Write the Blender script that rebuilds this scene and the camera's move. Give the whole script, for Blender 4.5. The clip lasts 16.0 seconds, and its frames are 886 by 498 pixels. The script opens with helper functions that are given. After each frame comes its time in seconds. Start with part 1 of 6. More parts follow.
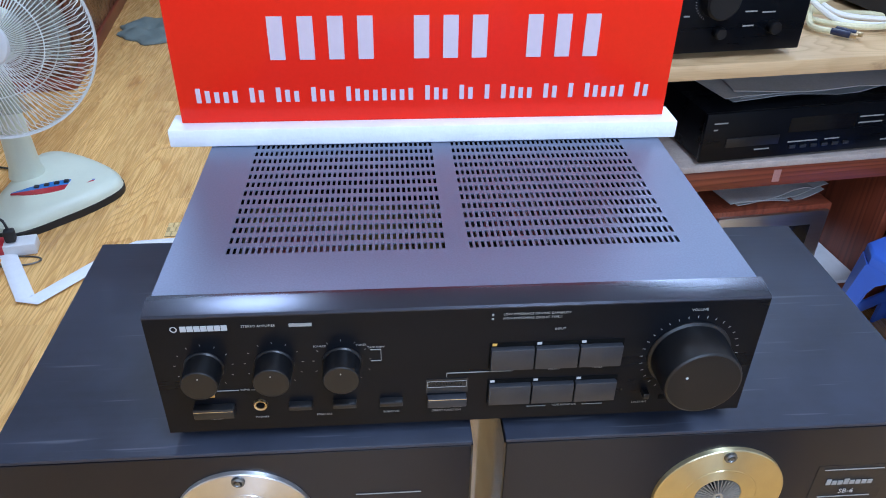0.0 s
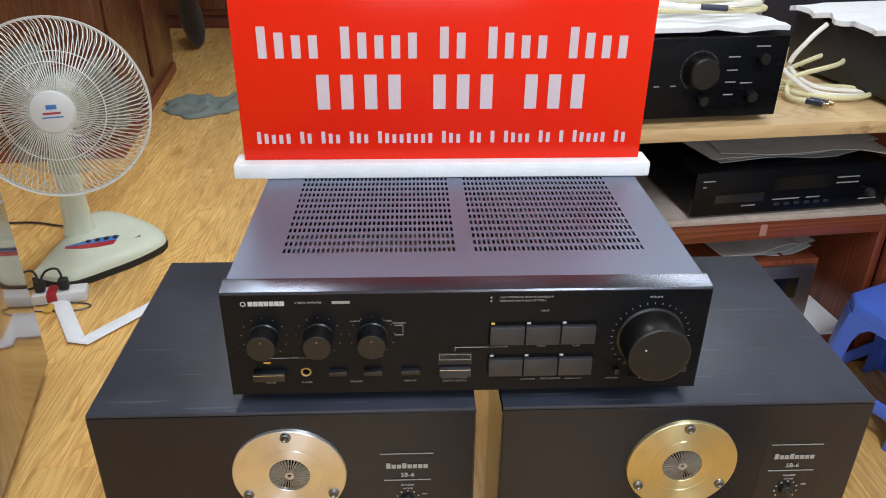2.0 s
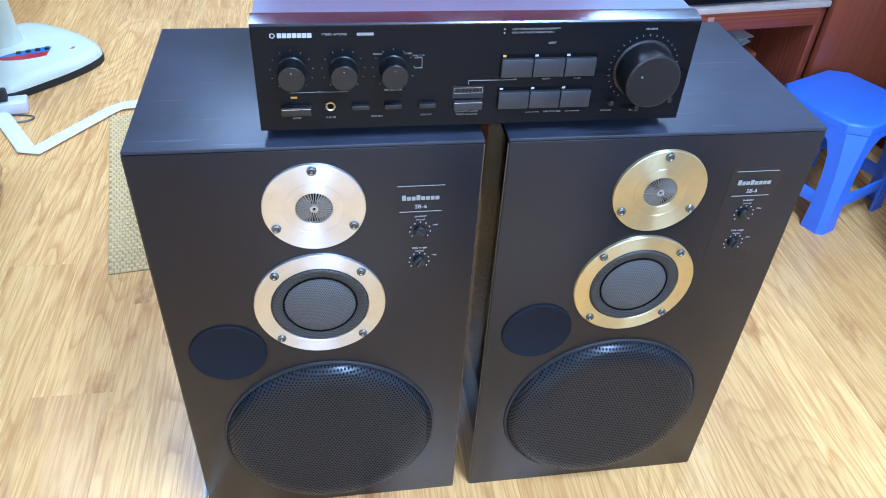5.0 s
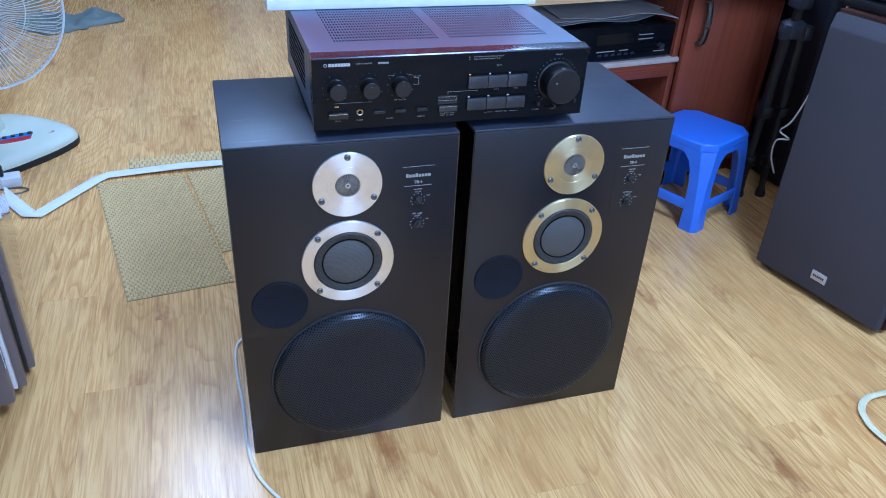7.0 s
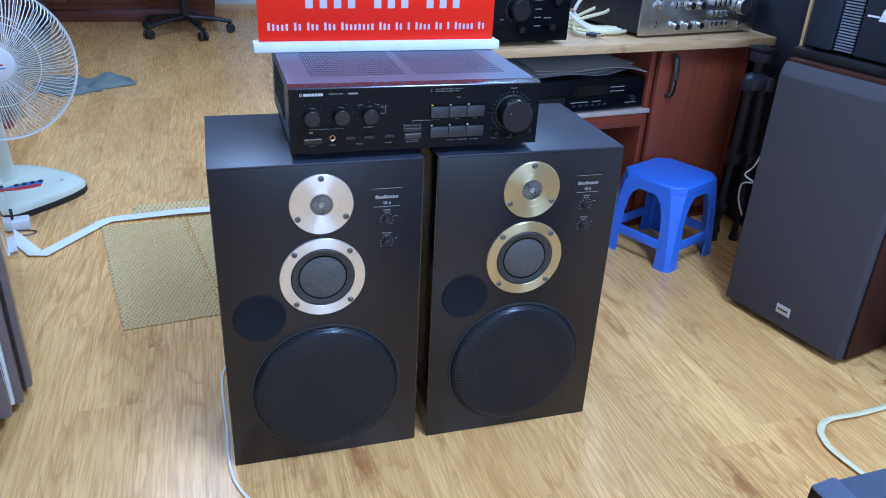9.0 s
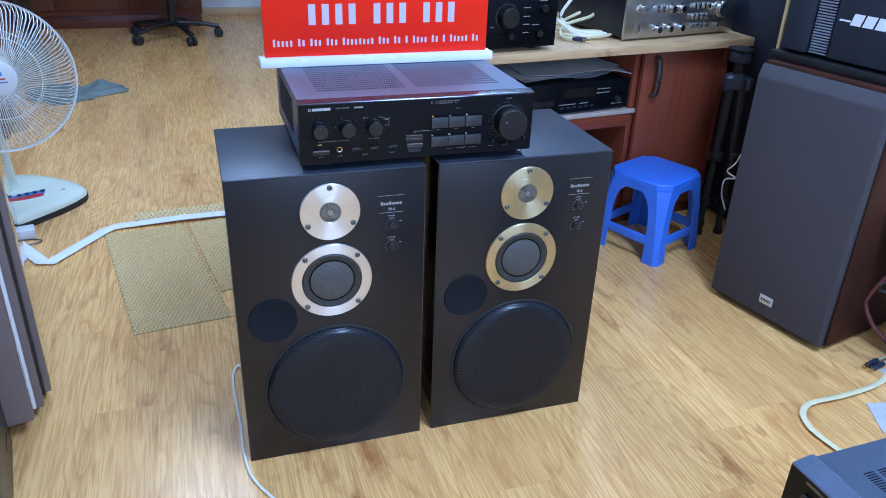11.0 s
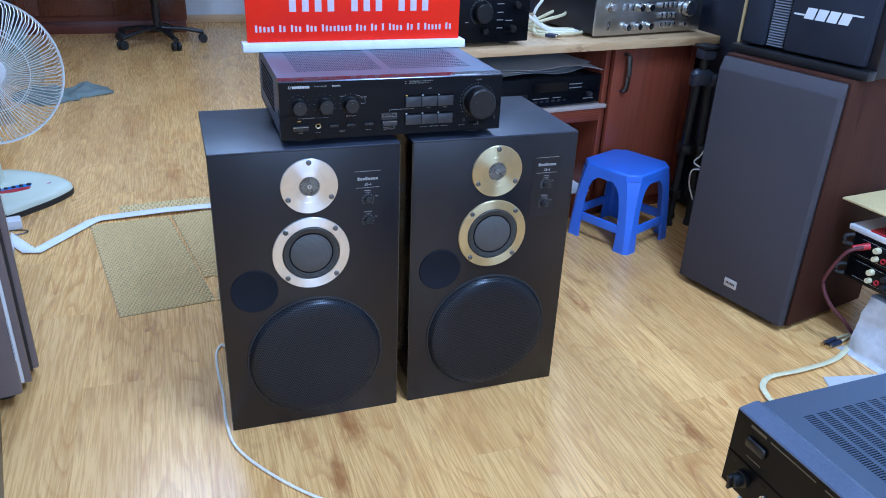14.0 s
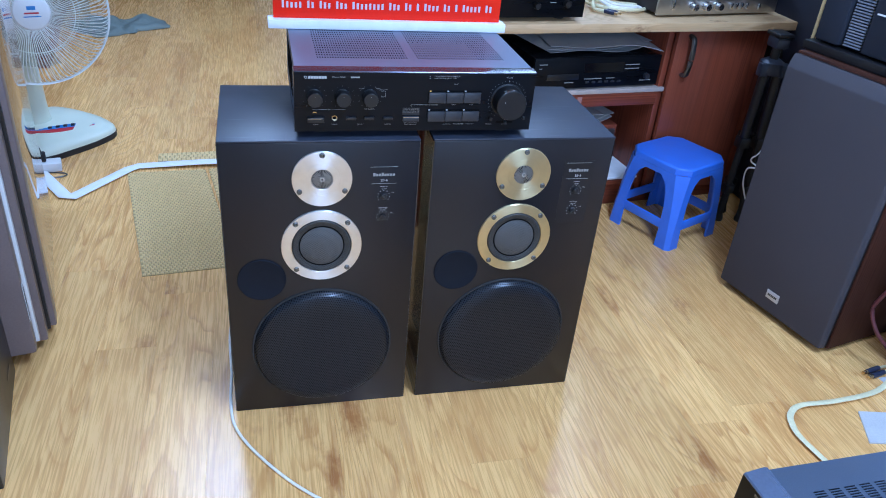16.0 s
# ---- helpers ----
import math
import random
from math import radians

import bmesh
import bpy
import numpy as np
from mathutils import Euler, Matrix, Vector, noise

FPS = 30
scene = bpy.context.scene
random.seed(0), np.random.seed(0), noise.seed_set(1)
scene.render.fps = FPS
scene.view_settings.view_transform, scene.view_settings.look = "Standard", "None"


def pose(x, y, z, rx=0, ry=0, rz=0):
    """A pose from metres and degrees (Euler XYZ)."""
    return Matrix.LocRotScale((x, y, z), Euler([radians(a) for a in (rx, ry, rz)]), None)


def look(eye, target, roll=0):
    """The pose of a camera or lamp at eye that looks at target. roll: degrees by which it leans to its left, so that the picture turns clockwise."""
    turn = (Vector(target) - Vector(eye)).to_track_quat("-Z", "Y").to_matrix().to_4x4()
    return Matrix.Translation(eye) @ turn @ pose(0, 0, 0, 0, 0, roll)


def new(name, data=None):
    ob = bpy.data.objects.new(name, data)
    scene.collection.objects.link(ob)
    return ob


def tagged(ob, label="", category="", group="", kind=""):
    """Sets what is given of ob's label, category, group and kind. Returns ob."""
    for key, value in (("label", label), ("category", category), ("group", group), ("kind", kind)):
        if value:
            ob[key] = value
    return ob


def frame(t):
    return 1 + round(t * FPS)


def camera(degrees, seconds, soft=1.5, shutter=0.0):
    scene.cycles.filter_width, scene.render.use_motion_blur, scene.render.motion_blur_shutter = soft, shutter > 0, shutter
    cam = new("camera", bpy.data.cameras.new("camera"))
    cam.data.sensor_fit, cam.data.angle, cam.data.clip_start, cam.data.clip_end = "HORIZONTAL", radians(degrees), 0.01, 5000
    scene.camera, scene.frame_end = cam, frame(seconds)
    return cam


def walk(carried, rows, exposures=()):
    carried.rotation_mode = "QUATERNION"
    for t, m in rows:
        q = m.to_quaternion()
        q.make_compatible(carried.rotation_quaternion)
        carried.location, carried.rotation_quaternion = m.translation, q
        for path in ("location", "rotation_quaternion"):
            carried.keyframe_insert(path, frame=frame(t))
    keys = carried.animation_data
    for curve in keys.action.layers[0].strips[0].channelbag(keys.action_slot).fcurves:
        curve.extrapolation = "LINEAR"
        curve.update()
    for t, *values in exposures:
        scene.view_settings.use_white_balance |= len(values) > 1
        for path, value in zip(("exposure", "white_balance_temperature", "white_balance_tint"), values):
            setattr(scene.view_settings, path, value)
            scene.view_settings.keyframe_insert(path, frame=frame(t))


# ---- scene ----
cam = camera(60.6, 16.0, soft=1.0)

PATH = [
    (0, (0.014, 0.014, 1.026), (0.151, 1.674, -0.081), 1.0),
    (0.5, (0.02, -0.047, 1.037), (0.107, 1.654, -0.012), 0.4),
    (1, (0.016, -0.118, 1.051), (0.09, 1.614, 0.055), 0.4),
    (1.5, (0.008, -0.143, 1.047), (0.096, 1.622, 0.11), 0.8),
    (2, (0.012, -0.142, 1.045), (0.099, 1.627, 0.117), 0.7),
    (2.5, (0.004, -0.135, 1.042), (0.131, 1.627, 0.104), 1.2),
    (3, (0.019, -0.118, 1.039), (0.116, 1.598, 0.017), 0.1),
    (3.5, (0.038, -0.029, 0.961), (0.249, 1.526, -0.278), 1.2),
    (4, (0.033, 0.018, 0.939), (0.314, 1.462, -0.416), 2.3),
    (4.5, (-0.002, -0.064, 0.967), (0.284, 1.389, -0.377), 3.6),
    (4.7, (-0.034, -0.14, 0.977), (0.234, 1.345, -0.335), 3.8),
    (6.8, (-0.28, -0.574, 1.044), (0.251, 1.016, -0.046), 3.2),
    (7, (-0.284, -0.611, 1.048), (0.257, 1.003, -0.002), 3.4),
    (7.5, (-0.284, -0.693, 1.058), (0.262, 0.965, 0.082), 3.2),
    (8, (-0.268, -0.728, 1.048), (0.278, 0.955, 0.115), 3.0),
    (8.5, (-0.263, -0.744, 1.035), (0.282, 0.953, 0.127), 3.0),
    (9, (-0.253, -0.758, 1.025), (0.285, 0.951, 0.135), 2.9),
    (11.3, (-0.306, -0.825, 1.071), (0.272, 0.864, 0.169), 2.0),
    (11.5, (-0.31, -0.836, 1.063), (0.276, 0.85, 0.159), 2.0),
    (12, (-0.322, -0.869, 1.052), (0.292, 0.811, 0.156), 2.3),
    (12.5, (-0.312, -0.888, 1.028), (0.315, 0.795, 0.147), 2.5),
    (13, (-0.308, -0.899, 1.027), (0.318, 0.791, 0.16), 2.6),
    (13.5, (-0.308, -0.911, 1.032), (0.312, 0.784, 0.171), 2.6),
    (14, (-0.308, -0.912, 1.034), (0.303, 0.785, 0.169), 2.5),
    (14.5, (-0.306, -0.908, 1.034), (0.297, 0.784, 0.153), 2.7),
    (15, (-0.298, -0.901, 1.045), (0.302, 0.779, 0.142), 2.8),
    (15.5, (-0.271, -0.855, 1.095), (0.284, 0.797, 0.114), 4.2),
    (16, (-0.203, -0.821, 1.116), (0.249, 0.84, 0.099), 5.3),
]
walk(cam, [(t, look(eye, target, roll)) for t, eye, target, roll in PATH],
     [(0.0, -0.05, 5300, 15), (0.5, -0.12, 6750, 13), (1.0, -0.15, 7000, 13), (3.0, -0.1, 7000, 13), (3.6, 0.30, 5900, 13), (4.2, 0.56, 5250, 13), (4.7, 0.60, 4850, 13), (6.8, -0.06, 4450, 14), (8.0, -0.07, 4600, 14), (16.0, -0.07, 4650, 14)])

# ---- world, lights, exposure ----
world = bpy.data.worlds.new("room_world")
scene.world = world
world.use_nodes = True
world.node_tree.nodes["Background"].inputs[0].default_value = (0.75, 0.85, 1.0, 1)
world.node_tree.nodes["Background"].inputs[1].default_value = 0.3


# ---- building helpers ----
def linkmesh(name, bm, material, parent=None, label="", smooth=0):
    me = bpy.data.meshes.new(name)
    bmesh.ops.recalc_face_normals(bm, faces=bm.faces)
    bm.to_mesh(me)
    bm.free()
    me.materials.append(material)
    if smooth:
        areas = [p.area for p in me.polygons]
        wide_face = 2.5 * sum(areas) / max(len(areas), 1)
        me.polygons.foreach_set("use_smooth", [q < wide_face for q in areas])
        me.set_sharp_from_angle(angle=radians(smooth))
    ob = new(name, me)
    ob.parent = parent
    if label:
        ob["label"] = label
    return ob


def part(name, bm, material, parent, label="", smooth=40):
    return linkmesh(name, bm, material, parent, label, smooth)


def thing(name, m, label, category, group="", kind=""):
    ob = new(name)
    ob.empty_display_size = 0.05
    ob.matrix_basis = m
    return tagged(ob, label, category, group, kind)


def solid(name, bm, material, label="", category="", kind="", group="", smooth=40):
    return tagged(linkmesh(name, bm, material, None, "", smooth), label, category, group, kind)


def B():
    return bmesh.new()


def box(bm, x0, y0, z0, x1, y1, z1, b=0.0, seg=2):
    vs = [bm.verts.new(p) for p in ((x0, y0, z0), (x1, y0, z0), (x1, y1, z0), (x0, y1, z0), (x0, y0, z1), (x1, y0, z1), (x1, y1, z1), (x0, y1, z1))]
    fs = [bm.faces.new([vs[i] for i in f]) for f in ((3, 2, 1, 0), (4, 5, 6, 7), (0, 1, 5, 4), (1, 2, 6, 5), (2, 3, 7, 6), (3, 0, 4, 7))]
    if b:
        bmesh.ops.bevel(bm, geom=list({e for f in fs for e in f.edges}), offset=b, segments=seg, profile=0.5, affect="EDGES")
    return bm


def frame_of(p, q):
    return (Vector(q) - Vector(p)).to_track_quat("Z", "Y").to_matrix().to_4x4()


def lathe(bm, profile, m=None, seg=32, a0=0.0):
    """Rings of (radius, height) round z, closed at ends whose radius is 0."""
    m = m or Matrix()
    rings = []
    for r, h in profile:
        if r <= 1e-6:
            rings.append([bm.verts.new(m @ Vector((0, 0, h)))])
        else:
            rings.append([bm.verts.new(m @ Vector((r * math.cos(a0 + 2 * math.pi * k / seg), r * math.sin(a0 + 2 * math.pi * k / seg), h))) for k in range(seg)])
    for a, b in zip(rings, rings[1:]):
        for k in range(seg):
            j = (k + 1) % seg
            if len(a) == 1 and len(b) == 1:
                continue
            if len(a) == 1:
                bm.faces.new((a[0], b[k], b[j]))
            elif len(b) == 1:
                bm.faces.new((a[k], a[j], b[0]))
            else:
                bm.faces.new((a[k], a[j], b[j], b[k]))
    return bm


def cyl(bm, p, q, r, r2=None, seg=20, b=0.0):
    h, r2 = (Vector(q) - Vector(p)).length, r if r2 is None else r2
    prof = [(0, 0), (r, 0), (r2, h), (0, h)] if not b else [(0, 0), (r - b, 0), (r, b), (r2, h - b), (r2 - b, h), (0, h)]
    return lathe(bm, prof, Matrix.Translation(p) @ frame_of(p, q), seg)


def curve_points(pts, n=6):
    """A smooth line through the points."""
    pts = [Vector(p) for p in pts]
    out = []
    for i in range(len(pts) - 1):
        a, b, c, d = pts[max(i - 1, 0)], pts[i], pts[i + 1], pts[min(i + 2, len(pts) - 1)]
        for k in range(n):
            t = k / n
            out.append(0.5 * (2 * b + (c - a) * t + (2 * a - 5 * b + 4 * c - d) * t * t + (3 * b - a - 3 * c + d) * t ** 3))
    return out + [pts[-1]]


def tube(bm, pts, r, seg=8, wide=None, n=6, smooth=True, cap=True):
    """A round cable, or a flat one of that width, along the points."""
    line = curve_points(pts, n) if smooth else [Vector(p) for p in pts]
    rings = []
    for i, p in enumerate(line):
        d = (line[min(i + 1, len(line) - 1)] - line[max(i - 1, 0)]).normalized()
        side = d.cross(Vector((0, 0, 1)))
        side = side.normalized() if side.length > 0.05 else Vector((1, 0, 0))
        up = side.cross(d)
        w = wide or r
        rings.append([bm.verts.new(p + side * w * math.cos(2 * math.pi * k / seg) + up * r * math.sin(2 * math.pi * k / seg)) for k in range(seg)])
    for a, b in zip(rings, rings[1:]):
        for k in range(seg):
            bm.faces.new((a[k], a[(k + 1) % seg], b[(k + 1) % seg], b[k]))
    if cap:
        bm.faces.new(rings[0]), bm.faces.new(rings[-1])
    return bm


def prism(bm, outline, z0, z1, b=0.0):
    """An outline in x and y pulled up from z0 to z1."""
    low, top = [[bm.verts.new((x, y, z)) for x, y in outline] for z in (z0, z1)]
    fs = [bm.faces.new(low[::-1]), bm.faces.new(top)]
    n = len(outline)
    fs += [bm.faces.new((low[k], low[(k + 1) % n], top[(k + 1) % n], top[k])) for k in range(n)]
    if b:
        bmesh.ops.bevel(bm, geom=list(fs[0].edges) + list(fs[1].edges), offset=b, segments=3, profile=0.5, affect="EDGES")
    return bm


def moved(bm, m):
    bmesh.ops.transform(bm, matrix=m, verts=bm.verts)
    return bm


def writing(text, size, m, material, parent, name="lettering", align="CENTER"):
    """Flat letters of the given cap height, as a mesh."""
    cu = bpy.data.curves.new(name, "FONT")
    cu.body, cu.size, cu.align_x, cu.align_y, cu.resolution_u = text, size / 0.7, align, "CENTER", 2
    cu.extrude = 0.0001
    tmp = new(name + "_curve", cu)
    me = bpy.data.meshes.new_from_object(tmp.evaluated_get(bpy.context.evaluated_depsgraph_get()))
    bpy.data.objects.remove(tmp)
    bpy.data.curves.remove(cu)
    me.materials.clear()
    me.materials.append(material)
    ob = new(name, me)
    ob.parent = parent
    ob.matrix_basis = m
    return ob


def front(x, y, z):
    """Pose of a flat mark on a face that looks towards -y."""
    return pose(x, y, z, 90, 0, 0)


# ---- materials ----
def nodes_of(name):
    ma = bpy.data.materials.new(name)
    ma.use_nodes = True
    nt = ma.node_tree
    return ma, nt, nt.nodes["Principled BSDF"]


def add(nt, kind, **values):
    nd = nt.nodes.new(kind)
    for key, v in values.items():
        if key.startswith("in_"):
            nd.inputs[key[3:].replace("_", " ")].default_value = v
        else:
            setattr(nd, key, v)
    return nd


def mixed(nt, fac, a, b, blend="MIX"):
    nd = nt.nodes.new("ShaderNodeMix")
    nd.data_type, nd.blend_type = "RGBA", blend
    for sock, v in ((nd.inputs[0], fac), (nd.inputs[6], a), (nd.inputs[7], b)):
        if hasattr(v, "links"):
            nt.links.new(v, sock)
        else:
            sock.default_value = v if not isinstance(v, tuple) else (*v, 1)
    return nd.outputs[2]


def ramp(nt, src, stops):
    nd = nt.nodes.new("ShaderNodeValToRGB")
    nt.links.new(src, nd.inputs[0])
    while len(nd.color_ramp.elements) < len(stops):
        nd.color_ramp.elements.new(0.5)
    for el, (p, c) in zip(nd.color_ramp.elements, stops):
        el.position, el.color = p, (c, c, c, 1) if not isinstance(c, tuple) else (*c, 1)
    return nd.outputs[0]


def coords(nt, scale=(1, 1, 1)):
    tc = nt.nodes.new("ShaderNodeTexCoord")
    mp = add(nt, "ShaderNodeMapping", in_Scale=scale)
    nt.links.new(tc.outputs["Object"], mp.inputs[0])
    return mp.outputs[0]


def noise_of(nt, vec, scale, detail=4, rough=0.55, distort=0.0):
    nd = add(nt, "ShaderNodeTexNoise", in_Scale=scale, in_Detail=detail, in_Roughness=rough, in_Distortion=distort)
    nt.links.new(vec, nd.inputs["Vector"])
    return nd.outputs[0]


def bump_of(nt, bsdf, height, strength, distance=0.001):
    nd = add(nt, "ShaderNodeBump", in_Strength=strength, in_Distance=distance)
    nt.links.new(height, nd.inputs["Height"])
    nt.links.new(nd.outputs[0], bsdf.inputs["Normal"])


def plain(name, col, rough=0.5, metal=0.0, var=0.25, scale=8, fine=250, bump=0.15, stretch=(1, 1, 1), coat=0.0, spec=0.5, rvar=0.12, grain=0.4):
    """Paint, plastic, metal or cloth: two scales of variation in colour and gloss, and a fine relief."""
    ma, nt, bs = nodes_of(name)
    vec = coords(nt, stretch)
    big, small = noise_of(nt, vec, scale, 5), noise_of(nt, vec, fine, 3)
    dark = tuple(c * (1 - var) for c in col)
    c1 = mixed(nt, ramp(nt, big, [(0.3, 0.0), (0.7, 1.0)]), dark, col)
    c2 = mixed(nt, ramp(nt, small, [(0.35, 0.0), (0.65, 1.0)]), (0.72, 0.72, 0.72), (1, 1, 1))
    nt.links.new(mixed(nt, grain, c1, c2, "MULTIPLY"), bs.inputs["Base Color"])
    rr = add(nt, "ShaderNodeMapRange", in_To_Min=max(rough - rvar, 0.03), in_To_Max=min(rough + rvar, 1))
    nt.links.new(big, rr.inputs[0])
    nt.links.new(rr.outputs[0], bs.inputs["Roughness"])
    bs.inputs["Metallic"].default_value = metal
    bs.inputs["Specular IOR Level"].default_value = spec
    bs.inputs["Coat Weight"].default_value = coat
    if bump:
        bump_of(nt, bs, small, bump)
    return ma


def brushed_disc(name, col, rough=0.3):
    """Metal turned on a lathe: fine rings round the object's z axis."""
    ma, nt, bs = nodes_of(name)
    vec = coords(nt)
    wv = add(nt, "ShaderNodeTexWave", wave_type="RINGS", rings_direction="Z", in_Scale=300, in_Distortion=2.5, in_Detail=3)
    nt.links.new(vec, wv.inputs[0])
    ns = noise_of(nt, vec, 60, 4)
    nt.links.new(mixed(nt, ns, tuple(c * 0.8 for c in col), col), bs.inputs["Base Color"])
    bs.inputs["Metallic"].default_value = 1
    bs.inputs["Anisotropic"].default_value = 0.8
    bs.inputs["Anisotropic Rotation"].default_value = 0.25
    tg = add(nt, "ShaderNodeTangent", direction_type="RADIAL", axis="Z")
    nt.links.new(tg.outputs[0], bs.inputs["Tangent"])
    rr = add(nt, "ShaderNodeMapRange", in_To_Min=rough - 0.06, in_To_Max=rough + 0.1)
    nt.links.new(wv.outputs[1], rr.inputs[0])
    nt.links.new(rr.outputs[0], bs.inputs["Roughness"])
    bump_of(nt, bs, wv.outputs[1], 0.12, 0.0004)
    return ma


def wood(name, light, dark, mark, rough=0.3, along="y", random_from="object", grain=1.0, knots=True, coat=0.0, spec=0.5, straight=1.0):
    """Timber with long streaks, arched figure and a few knots, along one axis."""
    ma, nt, bs = nodes_of(name)
    tc = nt.nodes.new("ShaderNodeTexCoord")
    rn = nt.nodes.new("ShaderNodeObjectInfo").outputs["Random"] if random_from == "object" else nt.nodes.new("ShaderNodeNewGeometry").outputs["Random Per Island"]
    off = add(nt, "ShaderNodeVectorMath", operation="SCALE")
    comb = nt.nodes.new("ShaderNodeCombineXYZ")
    for k, f in enumerate((37.0, 91.0, 53.0)):
        mm = add(nt, "ShaderNodeMath", operation="MULTIPLY")
        mm.inputs[1].default_value = f
        nt.links.new(rn, mm.inputs[0])
        nt.links.new(mm.outputs[0], comb.inputs[k])
    ad = add(nt, "ShaderNodeVectorMath", operation="ADD")
    nt.links.new(tc.outputs["Object"], ad.inputs[0])
    nt.links.new(comb.outputs[0], ad.inputs[1])

    def mapped(long, cross):
        long = long * straight
        sc = {"y": (cross, long, cross), "x": (long, cross, cross), "z": (cross, cross, long)}[along]
        mp = add(nt, "ShaderNodeMapping", in_Scale=sc)
        nt.links.new(ad.outputs[0], mp.inputs[0])
        return mp.outputs[0]

    figure = noise_of(nt, mapped(0.75 * grain, 5.0 * grain), 1.0, 2, 0.4, 0.22)
    rings = add(nt, "ShaderNodeMath", operation="MULTIPLY")
    rings.inputs[1].default_value = 26.0
    nt.links.new(figure, rings.inputs[0])
    saw = add(nt, "ShaderNodeMath", operation="FRACT")
    nt.links.new(rings.outputs[0], saw.inputs[0])
    arch = ramp(nt, saw.outputs[0], [(0.0, 0.0), (0.22, 0.55), (0.6, 1.0), (0.86, 0.9), (1.0, 0.0)])
    streak = noise_of(nt, mapped(5.0 * grain, 260.0 * grain), 1.0, 3, 0.6)
    broad = noise_of(nt, mapped(0.8 * grain, 7.0 * grain), 1.0, 3, 0.5)
    where = ramp(nt, noise_of(nt, mapped(1.1 * grain, 6.0 * grain), 1.3, 2, 0.5), [(0.38, 0.22), (0.60, 0.95)])
    c = mixed(nt, arch, tuple(0.92 * a + 0.08 * b for a, b in zip(dark, mark)), light)
    c = mixed(nt, where, light, c)
    c = mixed(nt, ramp(nt, broad, [(0.30, 0.35), (0.55, 0.0)]), c, dark)
    c = mixed(nt, ramp(nt, streak, [(0.36, 0.30), (0.53, 0.0)]), c, tuple(0.7 * a + 0.3 * b for a, b in zip(dark, mark)))
    tone = add(nt, "ShaderNodeMapRange", in_To_Min=0.95, in_To_Max=1.04)
    nt.links.new(rn, tone.inputs[0])
    c = mixed(nt, 1.0, c, tone.outputs[0], "MULTIPLY")
    if knots:
        vo = add(nt, "ShaderNodeTexVoronoi", in_Scale=1.0, in_Randomness=1.0)
        nt.links.new(mapped(1.5 * grain, 4.6 * grain), vo.inputs["Vector"])
        rag = noise_of(nt, mapped(30 * grain, 60 * grain), 1.0, 3)
        dist = add(nt, "ShaderNodeMath", operation="ADD")
        nt.links.new(vo.outputs["Distance"], dist.inputs[0])
        sc2 = add(nt, "ShaderNodeMath", operation="MULTIPLY")
        sc2.inputs[1].default_value = 0.34
        nt.links.new(rag, sc2.inputs[0])
        nt.links.new(sc2.outputs[0], dist.inputs[1])
        c = mixed(nt, ramp(nt, dist.outputs[0], [(0.20, 0.95), (0.235, 0.5), (0.30, 0.0)]), c, mark)
    nt.links.new(c, bs.inputs["Base Color"])
    rr = add(nt, "ShaderNodeMapRange", in_To_Min=rough - 0.06, in_To_Max=rough + 0.1)
    nt.links.new(streak, rr.inputs[0])
    nt.links.new(rr.outputs[0], bs.inputs["Roughness"])
    bs.inputs["Coat Weight"].default_value = coat
    bs.inputs["Specular IOR Level"].default_value = spec
    bump_of(nt, bs, streak, 0.06, 0.0006)
    return ma


